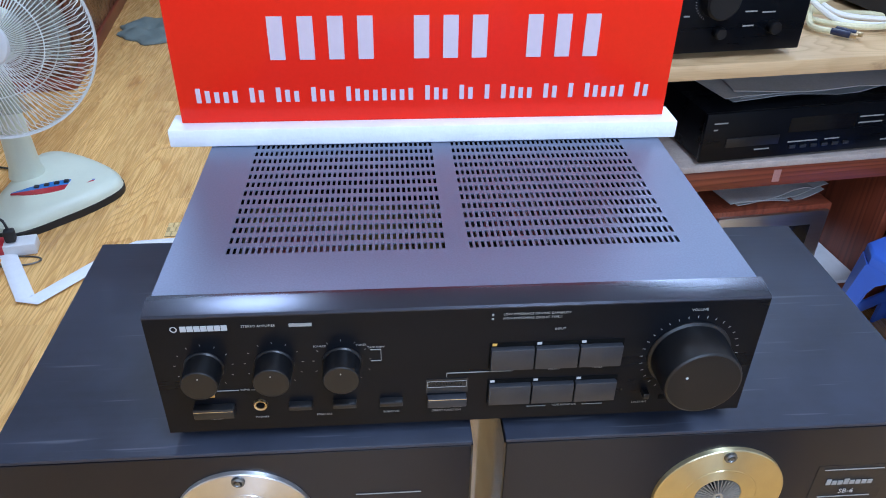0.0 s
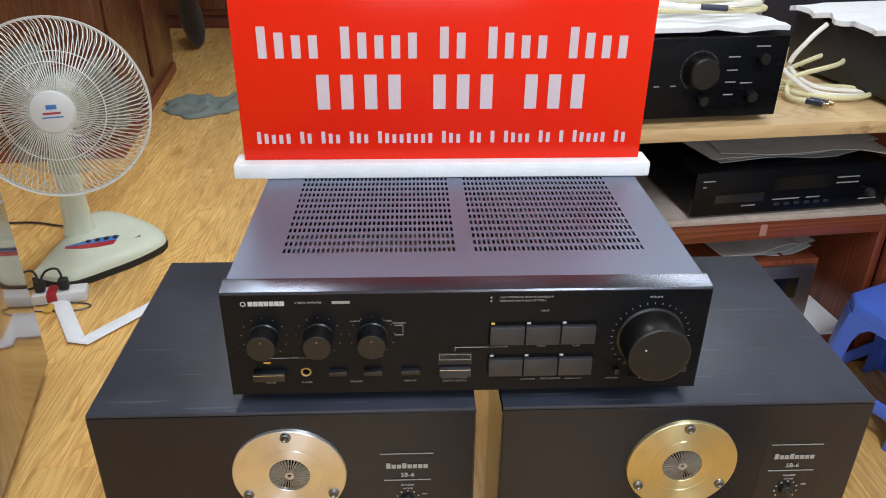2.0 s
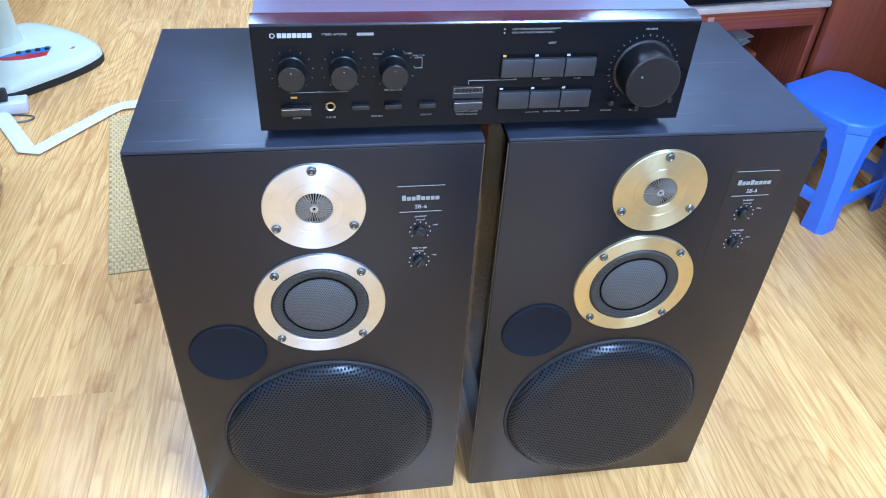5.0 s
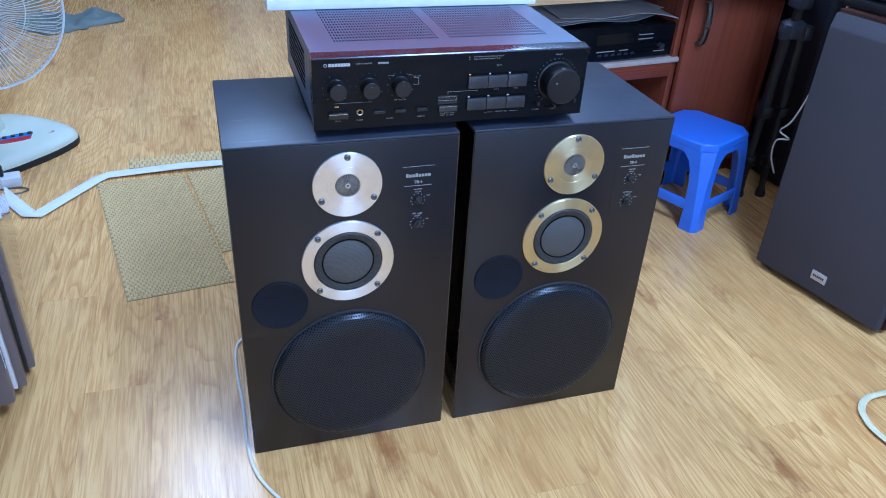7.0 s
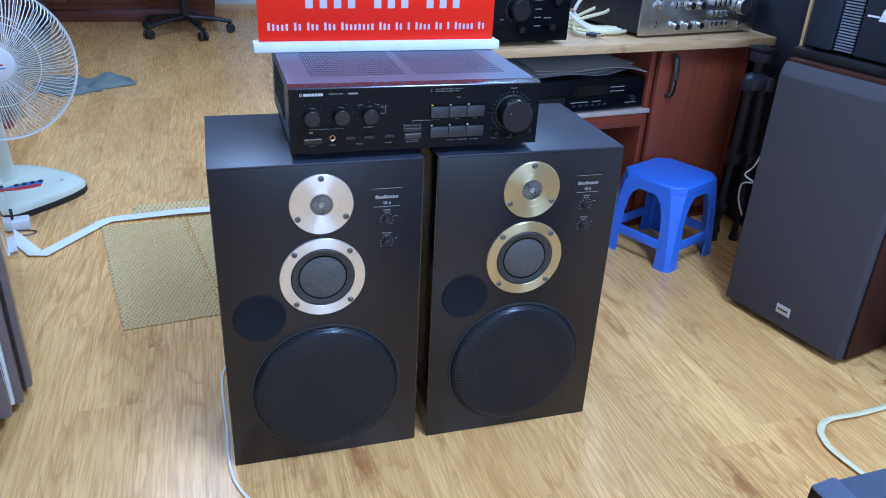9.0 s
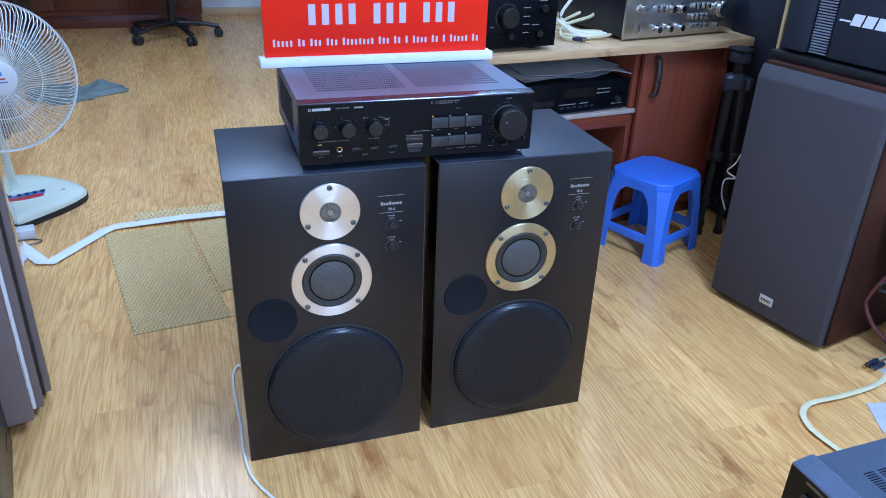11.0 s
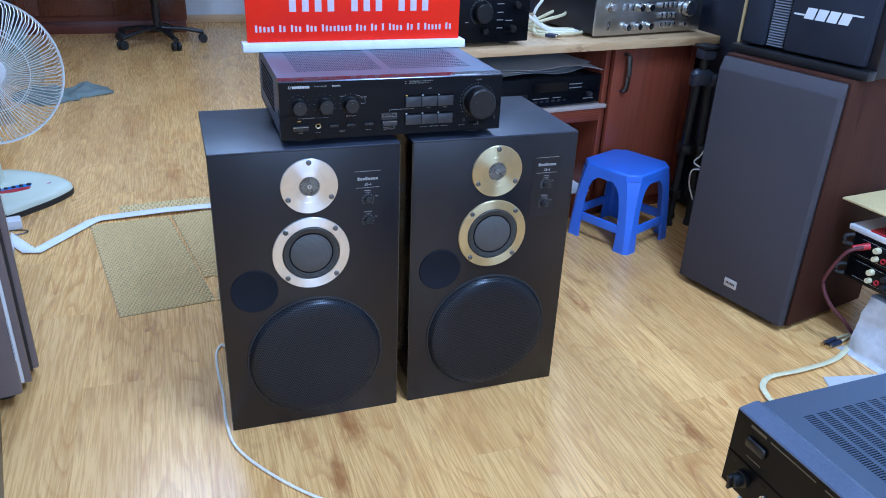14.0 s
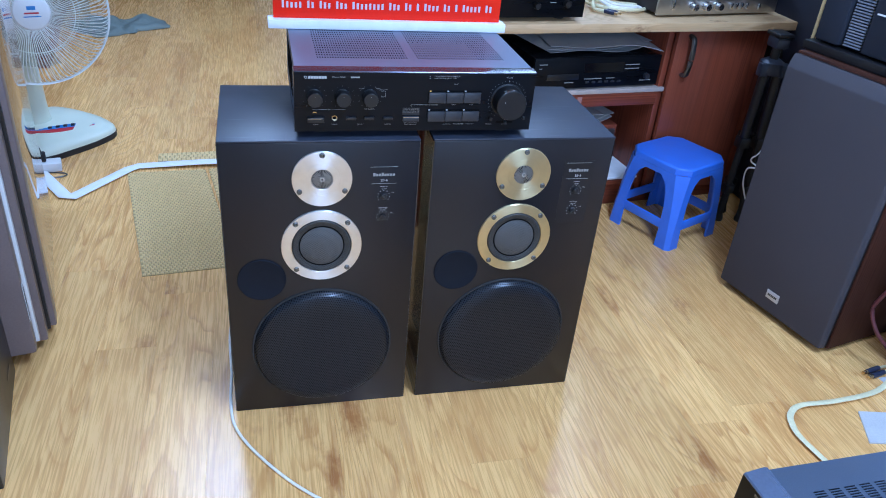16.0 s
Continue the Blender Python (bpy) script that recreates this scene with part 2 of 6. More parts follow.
def laminate(name, random_from, light=(0.86, 0.532, 0.188), mid=(0.57, 0.287, 0.084), dark=(0.36, 0.145, 0.040)):
    """Printed oak board: arched growth rings, flame-shaped smears, ragged knots and short pores, along y."""
    ma, nt, bs = nodes_of(name)

    def calc(op, a, b=None, c=None):
        nd = add(nt, "ShaderNodeMath", operation=op)
        for i, q in enumerate((a, b, c)):
            if hasattr(q, "links"):
                nt.links.new(q, nd.inputs[i])
            elif q is not None:
                nd.inputs[i].default_value = q
        return nd.outputs[0]

    tc = nt.nodes.new("ShaderNodeTexCoord")
    rn = nt.nodes.new("ShaderNodeObjectInfo").outputs["Random"] if random_from == "object" else nt.nodes.new("ShaderNodeNewGeometry").outputs["Random Per Island"]
    comb = nt.nodes.new("ShaderNodeCombineXYZ")
    for k, f in enumerate((37.0, 91.0, 53.0)):
        nt.links.new(calc("MULTIPLY", rn, f), comb.inputs[k])
    ad = add(nt, "ShaderNodeVectorMath", operation="ADD")
    nt.links.new(tc.outputs["Object"], ad.inputs[0])
    nt.links.new(comb.outputs[0], ad.inputs[1])

    def mapped(long, cross):
        mp = add(nt, "ShaderNodeMapping", in_Scale=(cross, long, 1.0))
        nt.links.new(ad.outputs[0], mp.inputs[0])
        return mp.outputs[0]

    # growth rings: level lines of a stretched field, bent by finer noise
    field = noise_of(nt, mapped(1.0, 5.6), 1.0, 2, 0.40, 0.25)
    wobble = noise_of(nt, mapped(14.0, 50.0), 1.0, 2, 0.5)
    level = calc("ADD", calc("MULTIPLY", field, 27.0), calc("MULTIPLY", wobble, 0.55))
    arch = ramp(nt, calc("FRACT", level), [(0.0, 0.0), (0.10, 0.35), (0.34, 0.95), (0.90, 1.0), (1.0, 0.0)])
    where = ramp(nt, noise_of(nt, mapped(1.6, 7.0), 1.0, 3, 0.5), [(0.38, 0.10), (0.60, 0.95)])
    c = mixed(nt, arch, mid, light)
    c = mixed(nt, where, light, c)
    # pale and tawny clouds along the grain
    cloud = noise_of(nt, mapped(1.1, 5.0), 1.0, 4, 0.55)
    c = mixed(nt, ramp(nt, cloud, [(0.34, 0.50), (0.56, 0.0)]), c, mid)
    # flame-shaped brown smears
    flame = noise_of(nt, mapped(4.0, 24.0), 1.0, 4, 0.62, 0.5)
    c = mixed(nt, ramp(nt, flame, [(0.56, 0.0), (0.70, 0.60)]), c, dark)
    # pores
    pore = noise_of(nt, mapped(9.0, 300.0), 1.0, 2, 0.6)
    c = mixed(nt, ramp(nt, pore, [(0.38, 0.62), (0.53, 0.0)]), c, mid)
    # knots with ragged rims
    vo = add(nt, "ShaderNodeTexVoronoi", in_Scale=1.0, in_Randomness=1.0)
    nt.links.new(mapped(2.1, 5.4), vo.inputs["Vector"])
    rag = noise_of(nt, mapped(22.0, 46.0), 1.0, 4, 0.65)
    near = calc("ADD", vo.outputs["Distance"], calc("MULTIPLY", rag, 0.42))
    c = mixed(nt, ramp(nt, near, [(0.255, 0.85), (0.30, 0.50), (0.40, 0.0)]), c, dark)
    tone = add(nt, "ShaderNodeMapRange", in_To_Min=0.93, in_To_Max=1.05)
    nt.links.new(rn, tone.inputs[0])
    c = mixed(nt, 1.0, c, tone.outputs[0], "MULTIPLY")
    nt.links.new(c, bs.inputs["Base Color"])
    rr = add(nt, "ShaderNodeMapRange", in_To_Min=0.20, in_To_Max=0.34)
    nt.links.new(pore, rr.inputs[0])
    nt.links.new(rr.outputs[0], bs.inputs["Roughness"])
    bump_of(nt, bs, pore, 0.05, 0.0006)
    return ma


def perforated(name, metal_col, hole_col, pitch, hole=0.33, rough=0.4, metal=0.6, axes="xy", relief=0.3):
    """Sheet metal or cloth with staggered round holes, laid in the plane of two object axes."""
    ma, nt, bs = nodes_of(name)
    tc = nt.nodes.new("ShaderNodeTexCoord")
    sp = nt.nodes.new("ShaderNodeSeparateXYZ")
    nt.links.new(tc.outputs["Object"], sp.inputs[0])
    u, v = sp.outputs["XYZ".index(axes[0].upper())], sp.outputs["XYZ".index(axes[1].upper())]

    def math_(op, a, b=None):
        nd = add(nt, "ShaderNodeMath", operation=op)
        for i, q in enumerate((a, b)):
            if q is None:
                continue
            if hasattr(q, "links"):
                nt.links.new(q, nd.inputs[i])
            else:
                nd.inputs[i].default_value = q
        return nd.outputs[0]

    def lattice(du, dv):
        a = math_("SUBTRACT", math_("FRACT", math_("ADD", math_("DIVIDE", u, pitch), du)), 0.5)
        b = math_("MULTIPLY", math_("SUBTRACT", math_("FRACT", math_("ADD", math_("DIVIDE", v, pitch * 1.732), dv)), 0.5), 1.732)
        return math_("SQRT", math_("ADD", math_("MULTIPLY", a, a), math_("MULTIPLY", b, b)))

    d = math_("MINIMUM", lattice(0.0, 0.0), lattice(0.5, 0.5))
    solidness = ramp(nt, d, [(hole - 0.06, 0.0), (hole + 0.04, 1.0)])
    ns = noise_of(nt, tc.outputs["Object"], 25, 4)
    base = mixed(nt, ns, tuple(c * 0.75 for c in metal_col), metal_col)
    nt.links.new(mixed(nt, solidness, hole_col, base), bs.inputs["Base Color"])
    mt = math_("MULTIPLY", solidness, metal)
    nt.links.new(mt, bs.inputs["Metallic"])
    rr = add(nt, "ShaderNodeMapRange", in_To_Min=min(rough + 0.40, 0.9), in_To_Max=rough)
    nt.links.new(solidness, rr.inputs[0])
    nt.links.new(rr.outputs[0], bs.inputs["Roughness"])
    sp2 = math_("ADD", math_("MULTIPLY", solidness, 0.42), 0.08)
    nt.links.new(sp2, bs.inputs["Specular IOR Level"])
    bump_of(nt, bs, solidness, relief, 0.0006)
    return ma


def scuffed(name, col, scratch):
    """Dark vinyl with fine scratches and dull rubbed patches; col also carries a reflected sheen."""
    ma, nt, bs = nodes_of(name)
    vec = coords(nt)
    patch = noise_of(nt, vec, 9, 5, 0.6)
    grain = noise_of(nt, coords(nt, (3, 160, 3)), 1.0, 3)
    total = None
    for turn, sc in ((25, 7.0), (-50, 9.0)):
        mp = add(nt, "ShaderNodeMapping", in_Rotation=(0, 0, radians(turn)), in_Scale=(sc, sc * 22, 1))
        nt.links.new(vec, mp.inputs[0])
        line = ramp(nt, noise_of(nt, mp.outputs[0], 1.0, 2, 0.5), [(0.68, 0.0), (0.76, 0.3)])
        total = line if total is None else mixed(nt, 1.0, total, line, "ADD")
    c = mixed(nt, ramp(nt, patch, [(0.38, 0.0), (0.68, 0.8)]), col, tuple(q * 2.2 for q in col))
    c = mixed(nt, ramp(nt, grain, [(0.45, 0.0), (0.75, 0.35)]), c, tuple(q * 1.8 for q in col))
    c = mixed(nt, total, c, scratch)
    nt.links.new(c, bs.inputs["Base Color"])
    rr = add(nt, "ShaderNodeMapRange", in_To_Min=0.30, in_To_Max=0.55)
    nt.links.new(patch, rr.inputs[0])
    nt.links.new(rr.outputs[0], bs.inputs["Roughness"])
    bump_of(nt, bs, grain, 0.12, 0.0006)
    return ma


M = {}
M["floor"] = laminate("oak_laminate", "object")
M["floor_far"] = laminate("oak_laminate_far", "island")
M["seam"] = plain("seam_dirt", (0.52, 0.30, 0.12), 0.8)
M["plum"] = plain("plum_lacquer", (0.035, 0.014, 0.022), 0.35)
M["green"] = plain("green_print", (0.10, 0.40, 0.20), 0.5)
M["pcb"] = plain("circuit_board_tan", (0.16, 0.12, 0.05), 0.5)
M["wall"] = plain("white_wall_paint", (0.78, 0.79, 0.80), 0.7, var=0.06, scale=2, fine=90, bump=0.05)
M["ceiling"] = plain("ceiling_paint", (0.82, 0.83, 0.84), 0.8, var=0.05, scale=2)
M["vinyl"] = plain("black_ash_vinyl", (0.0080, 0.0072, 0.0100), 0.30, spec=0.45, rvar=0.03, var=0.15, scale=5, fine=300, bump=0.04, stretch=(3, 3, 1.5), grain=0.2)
# Lighter and bluer than the cabinet: reflected room light put into the base colour.
M["vinyl_top"] = scuffed("black_ash_top_sheen", (0.017, 0.020, 0.031), (0.17, 0.18, 0.21))
M["rubber"] = plain("black_rubber", (0.02, 0.02, 0.021), 0.6)
M["black"] = plain("black_plastic", (0.013, 0.013, 0.014), 0.35, fine=500, bump=0.06)
M["black_metal"] = plain("black_painted_metal", (0.0046, 0.0054, 0.0078), 0.30, var=0.3, scale=4, fine=600, bump=0.05, stretch=(1, 8, 8), spec=0.16)
M["top_metal"] = plain("charcoal_steel_cover", (0.185, 0.215, 0.300), 0.46, metal=0.35, var=0.15, scale=3, fine=700, bump=0.06)
M["dark_inside"] = plain("dark_interior", (0.004, 0.004, 0.004), 0.9, spec=0.1)
M["button"] = plain("grey_black_button", (0.027, 0.028, 0.033), 0.38, fine=600, bump=0.0, var=0.1)
M["chrome"] = plain("chrome", (0.72, 0.72, 0.72), 0.18, metal=1.0, var=0.1)
M["steel"] = plain("dull_steel", (0.24, 0.24, 0.23), 0.42, metal=1.0, var=0.3, scale=60)
M["brass"] = plain("brass", (0.70, 0.58, 0.36), 0.28, metal=1.0, var=0.2)
M["ink"] = plain("white_print", (0.46, 0.46, 0.46), 0.6, var=0.05, bump=0, grain=0.1)
M["ink_dim"] = plain("grey_print", (0.31, 0.305, 0.285), 0.6, var=0.05, bump=0)
M["plate_silver"] = brushed_disc("turned_aluminium", (0.82, 0.82, 0.83), 0.34)
M["plate_gold"] = brushed_disc("tarnished_gold_aluminium", (0.80, 0.71, 0.43), 0.34)
M["woofer_mesh"] = perforated("woofer_mesh", (0.022, 0.025, 0.033), (0.0050, 0.0058, 0.0078), 0.0044, 0.29, 0.28, 0.4, relief=0.3)
M["mid_mesh"] = perforated("mid_mesh", (0.098, 0.096, 0.093), (0.048, 0.047, 0.045), 0.0026, 0.27, 0.55, 0.10, relief=0.2)
M["port_mesh"] = plain("black_port_fabric", (0.0105, 0.0125, 0.019), 0.7, fine=1200, bump=0.4, spec=0.15)
M["blue"] = plain("blue_polypropylene", (0.085, 0.20, 0.82), 0.38, var=0.12, scale=12, fine=400, bump=0.05, rvar=0.08, grain=0.1)
M["vinyl_side"] = plain("black_vinyl_side", (0.012, 0.010, 0.010), 0.05, var=0.3, scale=5, bump=0.01, rvar=0.02, coat=0.5)
M["vinyl_side"].node_tree.nodes["Principled BSDF"].inputs["Coat IOR"].default_value = 1.6
M["vinyl_side"].node_tree.nodes["Principled BSDF"].inputs["Coat Roughness"].default_value = 0.05
M["panel_print"] = plain("dark_control_panel", (0.0120, 0.0108, 0.0130), 0.36, var=0.1)
M["grille_cloth"] = plain("grey_brown_grille_cloth", (0.076, 0.069, 0.077), 0.9, var=0.12, scale=3, fine=1400, bump=0.5, spec=0.2)
M["walnut"] = wood("walnut_veneer", (0.062, 0.024, 0.015), (0.036, 0.014, 0.009), (0.018, 0.007, 0.005), 0.55, "z", "object", 2.0, False, spec=0.1, straight=0.3)
M["cherry"] = wood("cherry_veneer", (0.25, 0.062, 0.028), (0.125, 0.026, 0.012), (0.04, 0.009, 0.005), 0.33, "z", "object", 1.8, False, straight=0.22)
M["cherry_x"] = wood("cherry_veneer_across", (0.25, 0.062, 0.028), (0.125, 0.026, 0.012), (0.04, 0.009, 0.005), 0.33, "x", "object", 1.8, False, straight=0.22)
M["pine"] = wood("pine_board", (0.66, 0.46, 0.24), (0.52, 0.33, 0.15), (0.25, 0.12, 0.05), 0.45, "x", "object", 2.0)
M["gloss_brown"] = plain("glossy_tan_veneer", (0.20, 0.115, 0.055), 0.10, var=0.15, scale=3, bump=0.02, coat=0.6, rvar=0.03)
M["taupe"] = plain("taupe_lacquer", (0.17, 0.135, 0.135), 0.35, var=0.12)
M["white"] = plain("white_plastic", (0.78, 0.79, 0.80), 0.4, var=0.06, grain=0.1)
M["foam"] = plain("white_foam", (0.82, 0.83, 0.86), 0.8, var=0.08, scale=40, bump=0.3, grain=0.1)
M["cream"] = plain("cream_cable", (0.82, 0.75, 0.46), 0.5, var=0.12, scale=30)
M["mint"] = plain("pale_mint_plastic", (0.70, 0.74, 0.60), 0.35, var=0.06, scale=10, bump=0.04, grain=0.1)
M["mat"] = plain("tan_anti_slip_mat", (0.83, 0.62, 0.28), 0.7, var=0.12, scale=60, bump=0.3)
M["mat_gap"] = plain("mat_shadow_weave", (0.50, 0.37, 0.16), 0.9)
M["led"] = plain("amber_lens", (0.75, 0.42, 0.08), 0.3, var=0.05)
M["bead_white"] = plain("clean_white_sheath", (0.90, 0.87, 0.79), 0.4, var=0.04, grain=0.1)


# ---- large structure ----
X0, X1, Y0, Y1, HI = -2.3, 2.4, -3.0, 5.42, 2.55
solid("wall_west", box(B(), X0 - 0.15, Y0, -0.05, X0, Y1, HI), M["wall"], "plain white painted side wall", "wall", "structure", smooth=0)
solid("wall_east", box(B(), X1, Y0, -0.05, X1 + 0.15, Y1, HI), M["wall"], "plain white painted wall behind the loudspeakers", "wall", "structure", smooth=0)
sw = B()
for q in ((X0 - 0.15, -0.05, -0.9, HI), (1.3, -0.05, X1 + 0.15, HI), (-0.9, -0.05, 1.3, 0.9), (-0.9, 2.2, 1.3, HI)):
    box(sw, q[0], Y0 - 0.15, q[1], q[2], Y0, q[3])
solid("wall_south", sw, M["wall"], "plain white painted wall closing the room", "wall", "structure", smooth=0)
solid("wall_north", box(B(), X0 - 0.15, Y1, -0.05, X1 + 0.15, Y1 + 0.15, HI), M["wall"], "white painted back wall with wooden baseboard", "wall", "structure", smooth=0)
solid("ceiling", box(B(), X0 - 0.15, Y0 - 0.15, HI, X1 + 0.15, Y1 + 0.15, HI + 0.1), M["ceiling"], "plain white painted ceiling", "ceiling", "structure", smooth=0)
solid("baseboard", box(B(), X0, Y1 - 0.018, 0, X1, Y1 - 0.002, 0.06, 0.003), M["pine"], "light wooden baseboard along the white wall", "baseboard", "structure")


# Unseen window, added with its area lamp to brighten faces turned to the viewer.
wn = thing("added_window", pose(0.2, Y0 - 0.08, 0.9), "unseen white-framed window added behind the viewer for fill light", "window", kind="structure")
for x in (-1.1, -0.02, 1.04):
    part("window_frame", box(B(), x, -0.03, 0.0, x + 0.05, 0.03, 1.3, 0.004), M["white"], wn)
for z in (0.0, 1.25):
    part("window_frame", box(B(), -1.045, -0.028, z, 1.035, 0.028, z + 0.05, 0.004), M["white"], wn)
la = bpy.data.lights.new("window_fill", "AREA")
la.shape, la.size, la.size_y, la.energy, la.color = "RECTANGLE", 2.0, 1.2, 52, (0.72, 0.86, 1.0)
ob = new("window_fill", la)
ob.matrix_basis = look((0.2, Y0 - 0.02, 1.55), (0.2, 2.0, 1.2))


def ceiling_light(x, y, watts):
    th = thing("ceiling_light", pose(x, y, HI), "unseen white ceiling light fitting with a long diffuser", "ceiling light", "ceiling lights")
    part("housing", box(B(), -0.16, -0.62, -0.04, 0.16, 0.62, 0, 0.006), M["white"], th)
    la = bpy.data.lights.new("tube_light", "AREA")
    la.shape, la.size, la.size_y, la.energy, la.color = "RECTANGLE", 0.26, 1.15, watts, (0.74, 0.87, 1.0)
    ob = new("tube_light", la)
    ob.parent, ob.location = th, (0, 0, -0.05)


ceiling_light(-0.5, 2.3, 36)
# Two further fittings, unseen, added to fill the near and right side.
ceiling_light(0.6, -0.6, 60)
ceiling_light(1.3, 2.6, 26)


# ---- the two loudspeakers ----
SW, SD, SH = 0.35, 0.285, 0.598


def screw(parent, x, y, z):
    ob = part("screw", lathe(B(), [(0, 0.0026), (0.0016, 0.0026), (0.0018, 0.0012), (0.0032, 0.0030), (0.0048, 0.0022), (0.0052, 0), (0, 0)], pose(0, 0, 0, 90, 0, 0), 14), M["steel"], parent)
    ob.location = (x, y, z)
    return ob


def turned(name, profile, x, z, mat_, parent, y=0.0, seg=64, label=""):
    """A round part on the front; its own z axis looks out of the baffle."""
    ob = part(name, lathe(B(), profile, None, seg), mat_, parent, label, 24)
    ob.matrix_basis = pose(x, y, z, 90, 0, 0)
    return ob


def small_knob(parent, x, z, turn):
    kn = turned("level_knob", [(0, 0.0042), (0.0052, 0.0042), (0.0060, 0.0034), (0.0066, 0.0), (0, 0)], x, z, M["black"], parent, -0.001, 20)
    kn.matrix_basis = kn.matrix_basis @ pose(0, 0, 0, 0, 0, turn)
    part("pointer", box(B(), -0.0009, -0.0054, 0.0043, 0.0009, 0.0054, 0.0062, 0.0003), M["button"], kn)
    dots = B()
    for k in range(9):
        a = radians(-130 + k * 32.5)
        px, pz = x + 0.0112 * math.sin(a), z + 0.0112 * math.cos(a)
        box(dots, px - 0.0006, -0.0016, pz - 0.0006, px + 0.0006, -0.001, pz + 0.0006)
    part("scale_dots", dots, M["ink"], parent)


def loudspeaker(x, y, turn, plate, panel, label):
    th = thing("loudspeaker", pose(x, y, 0, 0, 0, turn), label, "loudspeaker", "pair of black loudspeakers")
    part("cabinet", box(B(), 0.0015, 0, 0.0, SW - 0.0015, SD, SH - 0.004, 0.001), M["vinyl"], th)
    for sx in (0.0, SW - 0.0014):
        part("side_panel", box(B(), sx, 0.0015, 0.0005, sx + 0.0014, SD - 0.001, SH - 0.005), M["vinyl_side"], th)
    part("top_panel", box(B(), 0.0005, 0.0005, SH - 0.004, SW - 0.0005, SD - 0.0005, SH, 0.0012), M["vinyl_top"], th, "scuffed black top panel with reflected sheen in its colour")
    # tweeter
    tw = turned("tweeter_plate", [(0.0185, 0.0010), (0.0190, 0.0038), (0.0196, 0.0042), (0.0302, 0.0042), (0.0304, 0.0039), (0.0310, 0.0039), (0.0312, 0.0042), (0.0522, 0.0042), (0.0530, 0.0036), (0.0530, 0), (0.0185, 0)], 0.176, 0.526, plate, th)
    turned("tweeter_recess", [(0, 0.0012), (0.0184, 0.0012), (0.0184, 0.0004), (0, 0.0004)], 0.176, 0.526, M["dark_inside"], th)
    fins = B()
    for k in range(36):
        a = 2 * math.pi * k / 36
        r0, r1, w = (0.0042 if k % 2 == 0 else 0.0085), 0.0186, 0.00044
        m = pose(0, 0, 0, 0, 0, math.degrees(a))
        bx = B()
        v = [bx.verts.new(m @ Vector(p)) for p in ((r0, -w * 0.6, 0.0012), (r1, -w * 1.1, 0.0012), (r1, w * 1.1, 0.0012), (r0, w * 0.6, 0.0012), (r0, -w * 0.4, 0.0052), (r1, -w * 0.8, 0.0042), (r1, w * 0.8, 0.0042), (r0, w * 0.4, 0.0052))]
        for f in ((4, 5, 6, 7), (0, 1, 5, 4), (1, 2, 6, 5), (2, 3, 7, 6), (3, 0, 4, 7)):
            bx.faces.new([v[i] for i in f])
        me = bpy.data.meshes.new("t")
        bx.to_mesh(me)
        bx.free()
        fins.from_mesh(me)
        bpy.data.meshes.remove(me)
    lathe(fins, [(0.0016, 0.0040), (0.0020, 0.0052), (0.0042, 0.0052), (0.0044, 0.0012)], None, 20)
    fo = tagged(part("fin_ring", fins, M["fin"], th, "ring of thin metal fins"), kind="stuff")
    fo.matrix_basis = pose(0.176, 0, 0.526, 90, 0, 0)
    for a in (90, 210, 330):
        screw(th, 0.176 + 0.0462 * math.cos(radians(a)), -0.0040, 0.526 + 0.0462 * math.sin(radians(a)))
    # mid range
    turned("midrange_ring", [(0.0545, 0), (0.0550, 0.0038), (0.0556, 0.0043), (0.0730, 0.0043), (0.0738, 0.0036), (0.0738, 0), (0.0545, 0)], 0.175, 0.390, plate, th)
    turned("rubber_surround", [(0.0545, 0.0030), (0.0520, 0.0054), (0.0470, 0.0050), (0.0420, 0.0030), (0.0420, 0), (0.0545, 0)], 0.175, 0.390, M["mid_mesh_rim"], th)
    turned("midrange_grille", [(0, 0.0085), (0.020, 0.0078), (0.033, 0.0058), (0.0400, 0.0030), (0.0405, 0.0010), (0.0418, 0.0010), (0.0418, 0), (0, 0)], 0.175, 0.390, M["mid_mesh"], th, label="grey perforated dome grille")
    turned("dome_edge", [(0.0398, 0.0030), (0.0404, 0.0044), (0.0414, 0.0044), (0.0420, 0.0030)], 0.175, 0.390, M["dark_inside"], th)
    for sx in (-1, 1):
        for sz in (-1, 1):
            screw(th, 0.175 + sx * 0.0470, -0.0040, 0.390 + sz * 0.0480)
    # bass port and woofer
    turned("bass_port", [(0, 0.0003), (0.020, 0.0006), (0.034, 0.0016), (0.0415, 0.0032), (0.0435, 0.0034), (0.0446, 0.0022), (0.0449, 0), (0, 0)], 0.064, 0.320, M["port_mesh"], th, label="dark mesh-covered bass port")
    turned("woofer_grille", [(0, 0.0155), (0.085, 0.0160), (0.104, 0.0165), (0.118, 0.0160), (0.127, 0.0125), (0.1325, 0.0065), (0.1345, 0.0015), (0.1345, 0), (0, 0)], 0.177, 0.155, M["woofer_mesh"], th, label="black perforated domed woofer grille", seg=96)
    turned("woofer_rim", [(0.1335, 0), (0.1345, 0.0032), (0.1372, 0.0030), (0.1382, 0), (0.1335, 0)], 0.177, 0.155, M["rubber"], th, seg=96)
    # name panel
    if panel:
        part("name_panel", box(B(), 0.256, -0.0003, 0.418, 0.317, 0.0, 0.551), panel, th, "smooth dark control panel")
    marks = B()
    box(marks, 0.261, -0.0014, 0.5466, 0.311, -0.0008, 0.5472)
    box(marks, 0.2640, -0.0014, 0.5138, 0.3085, -0.0008, 0.5145)
    tagged(part("printed_line", marks, M["ink_dim"], th), kind="stuff")
    logo = B()
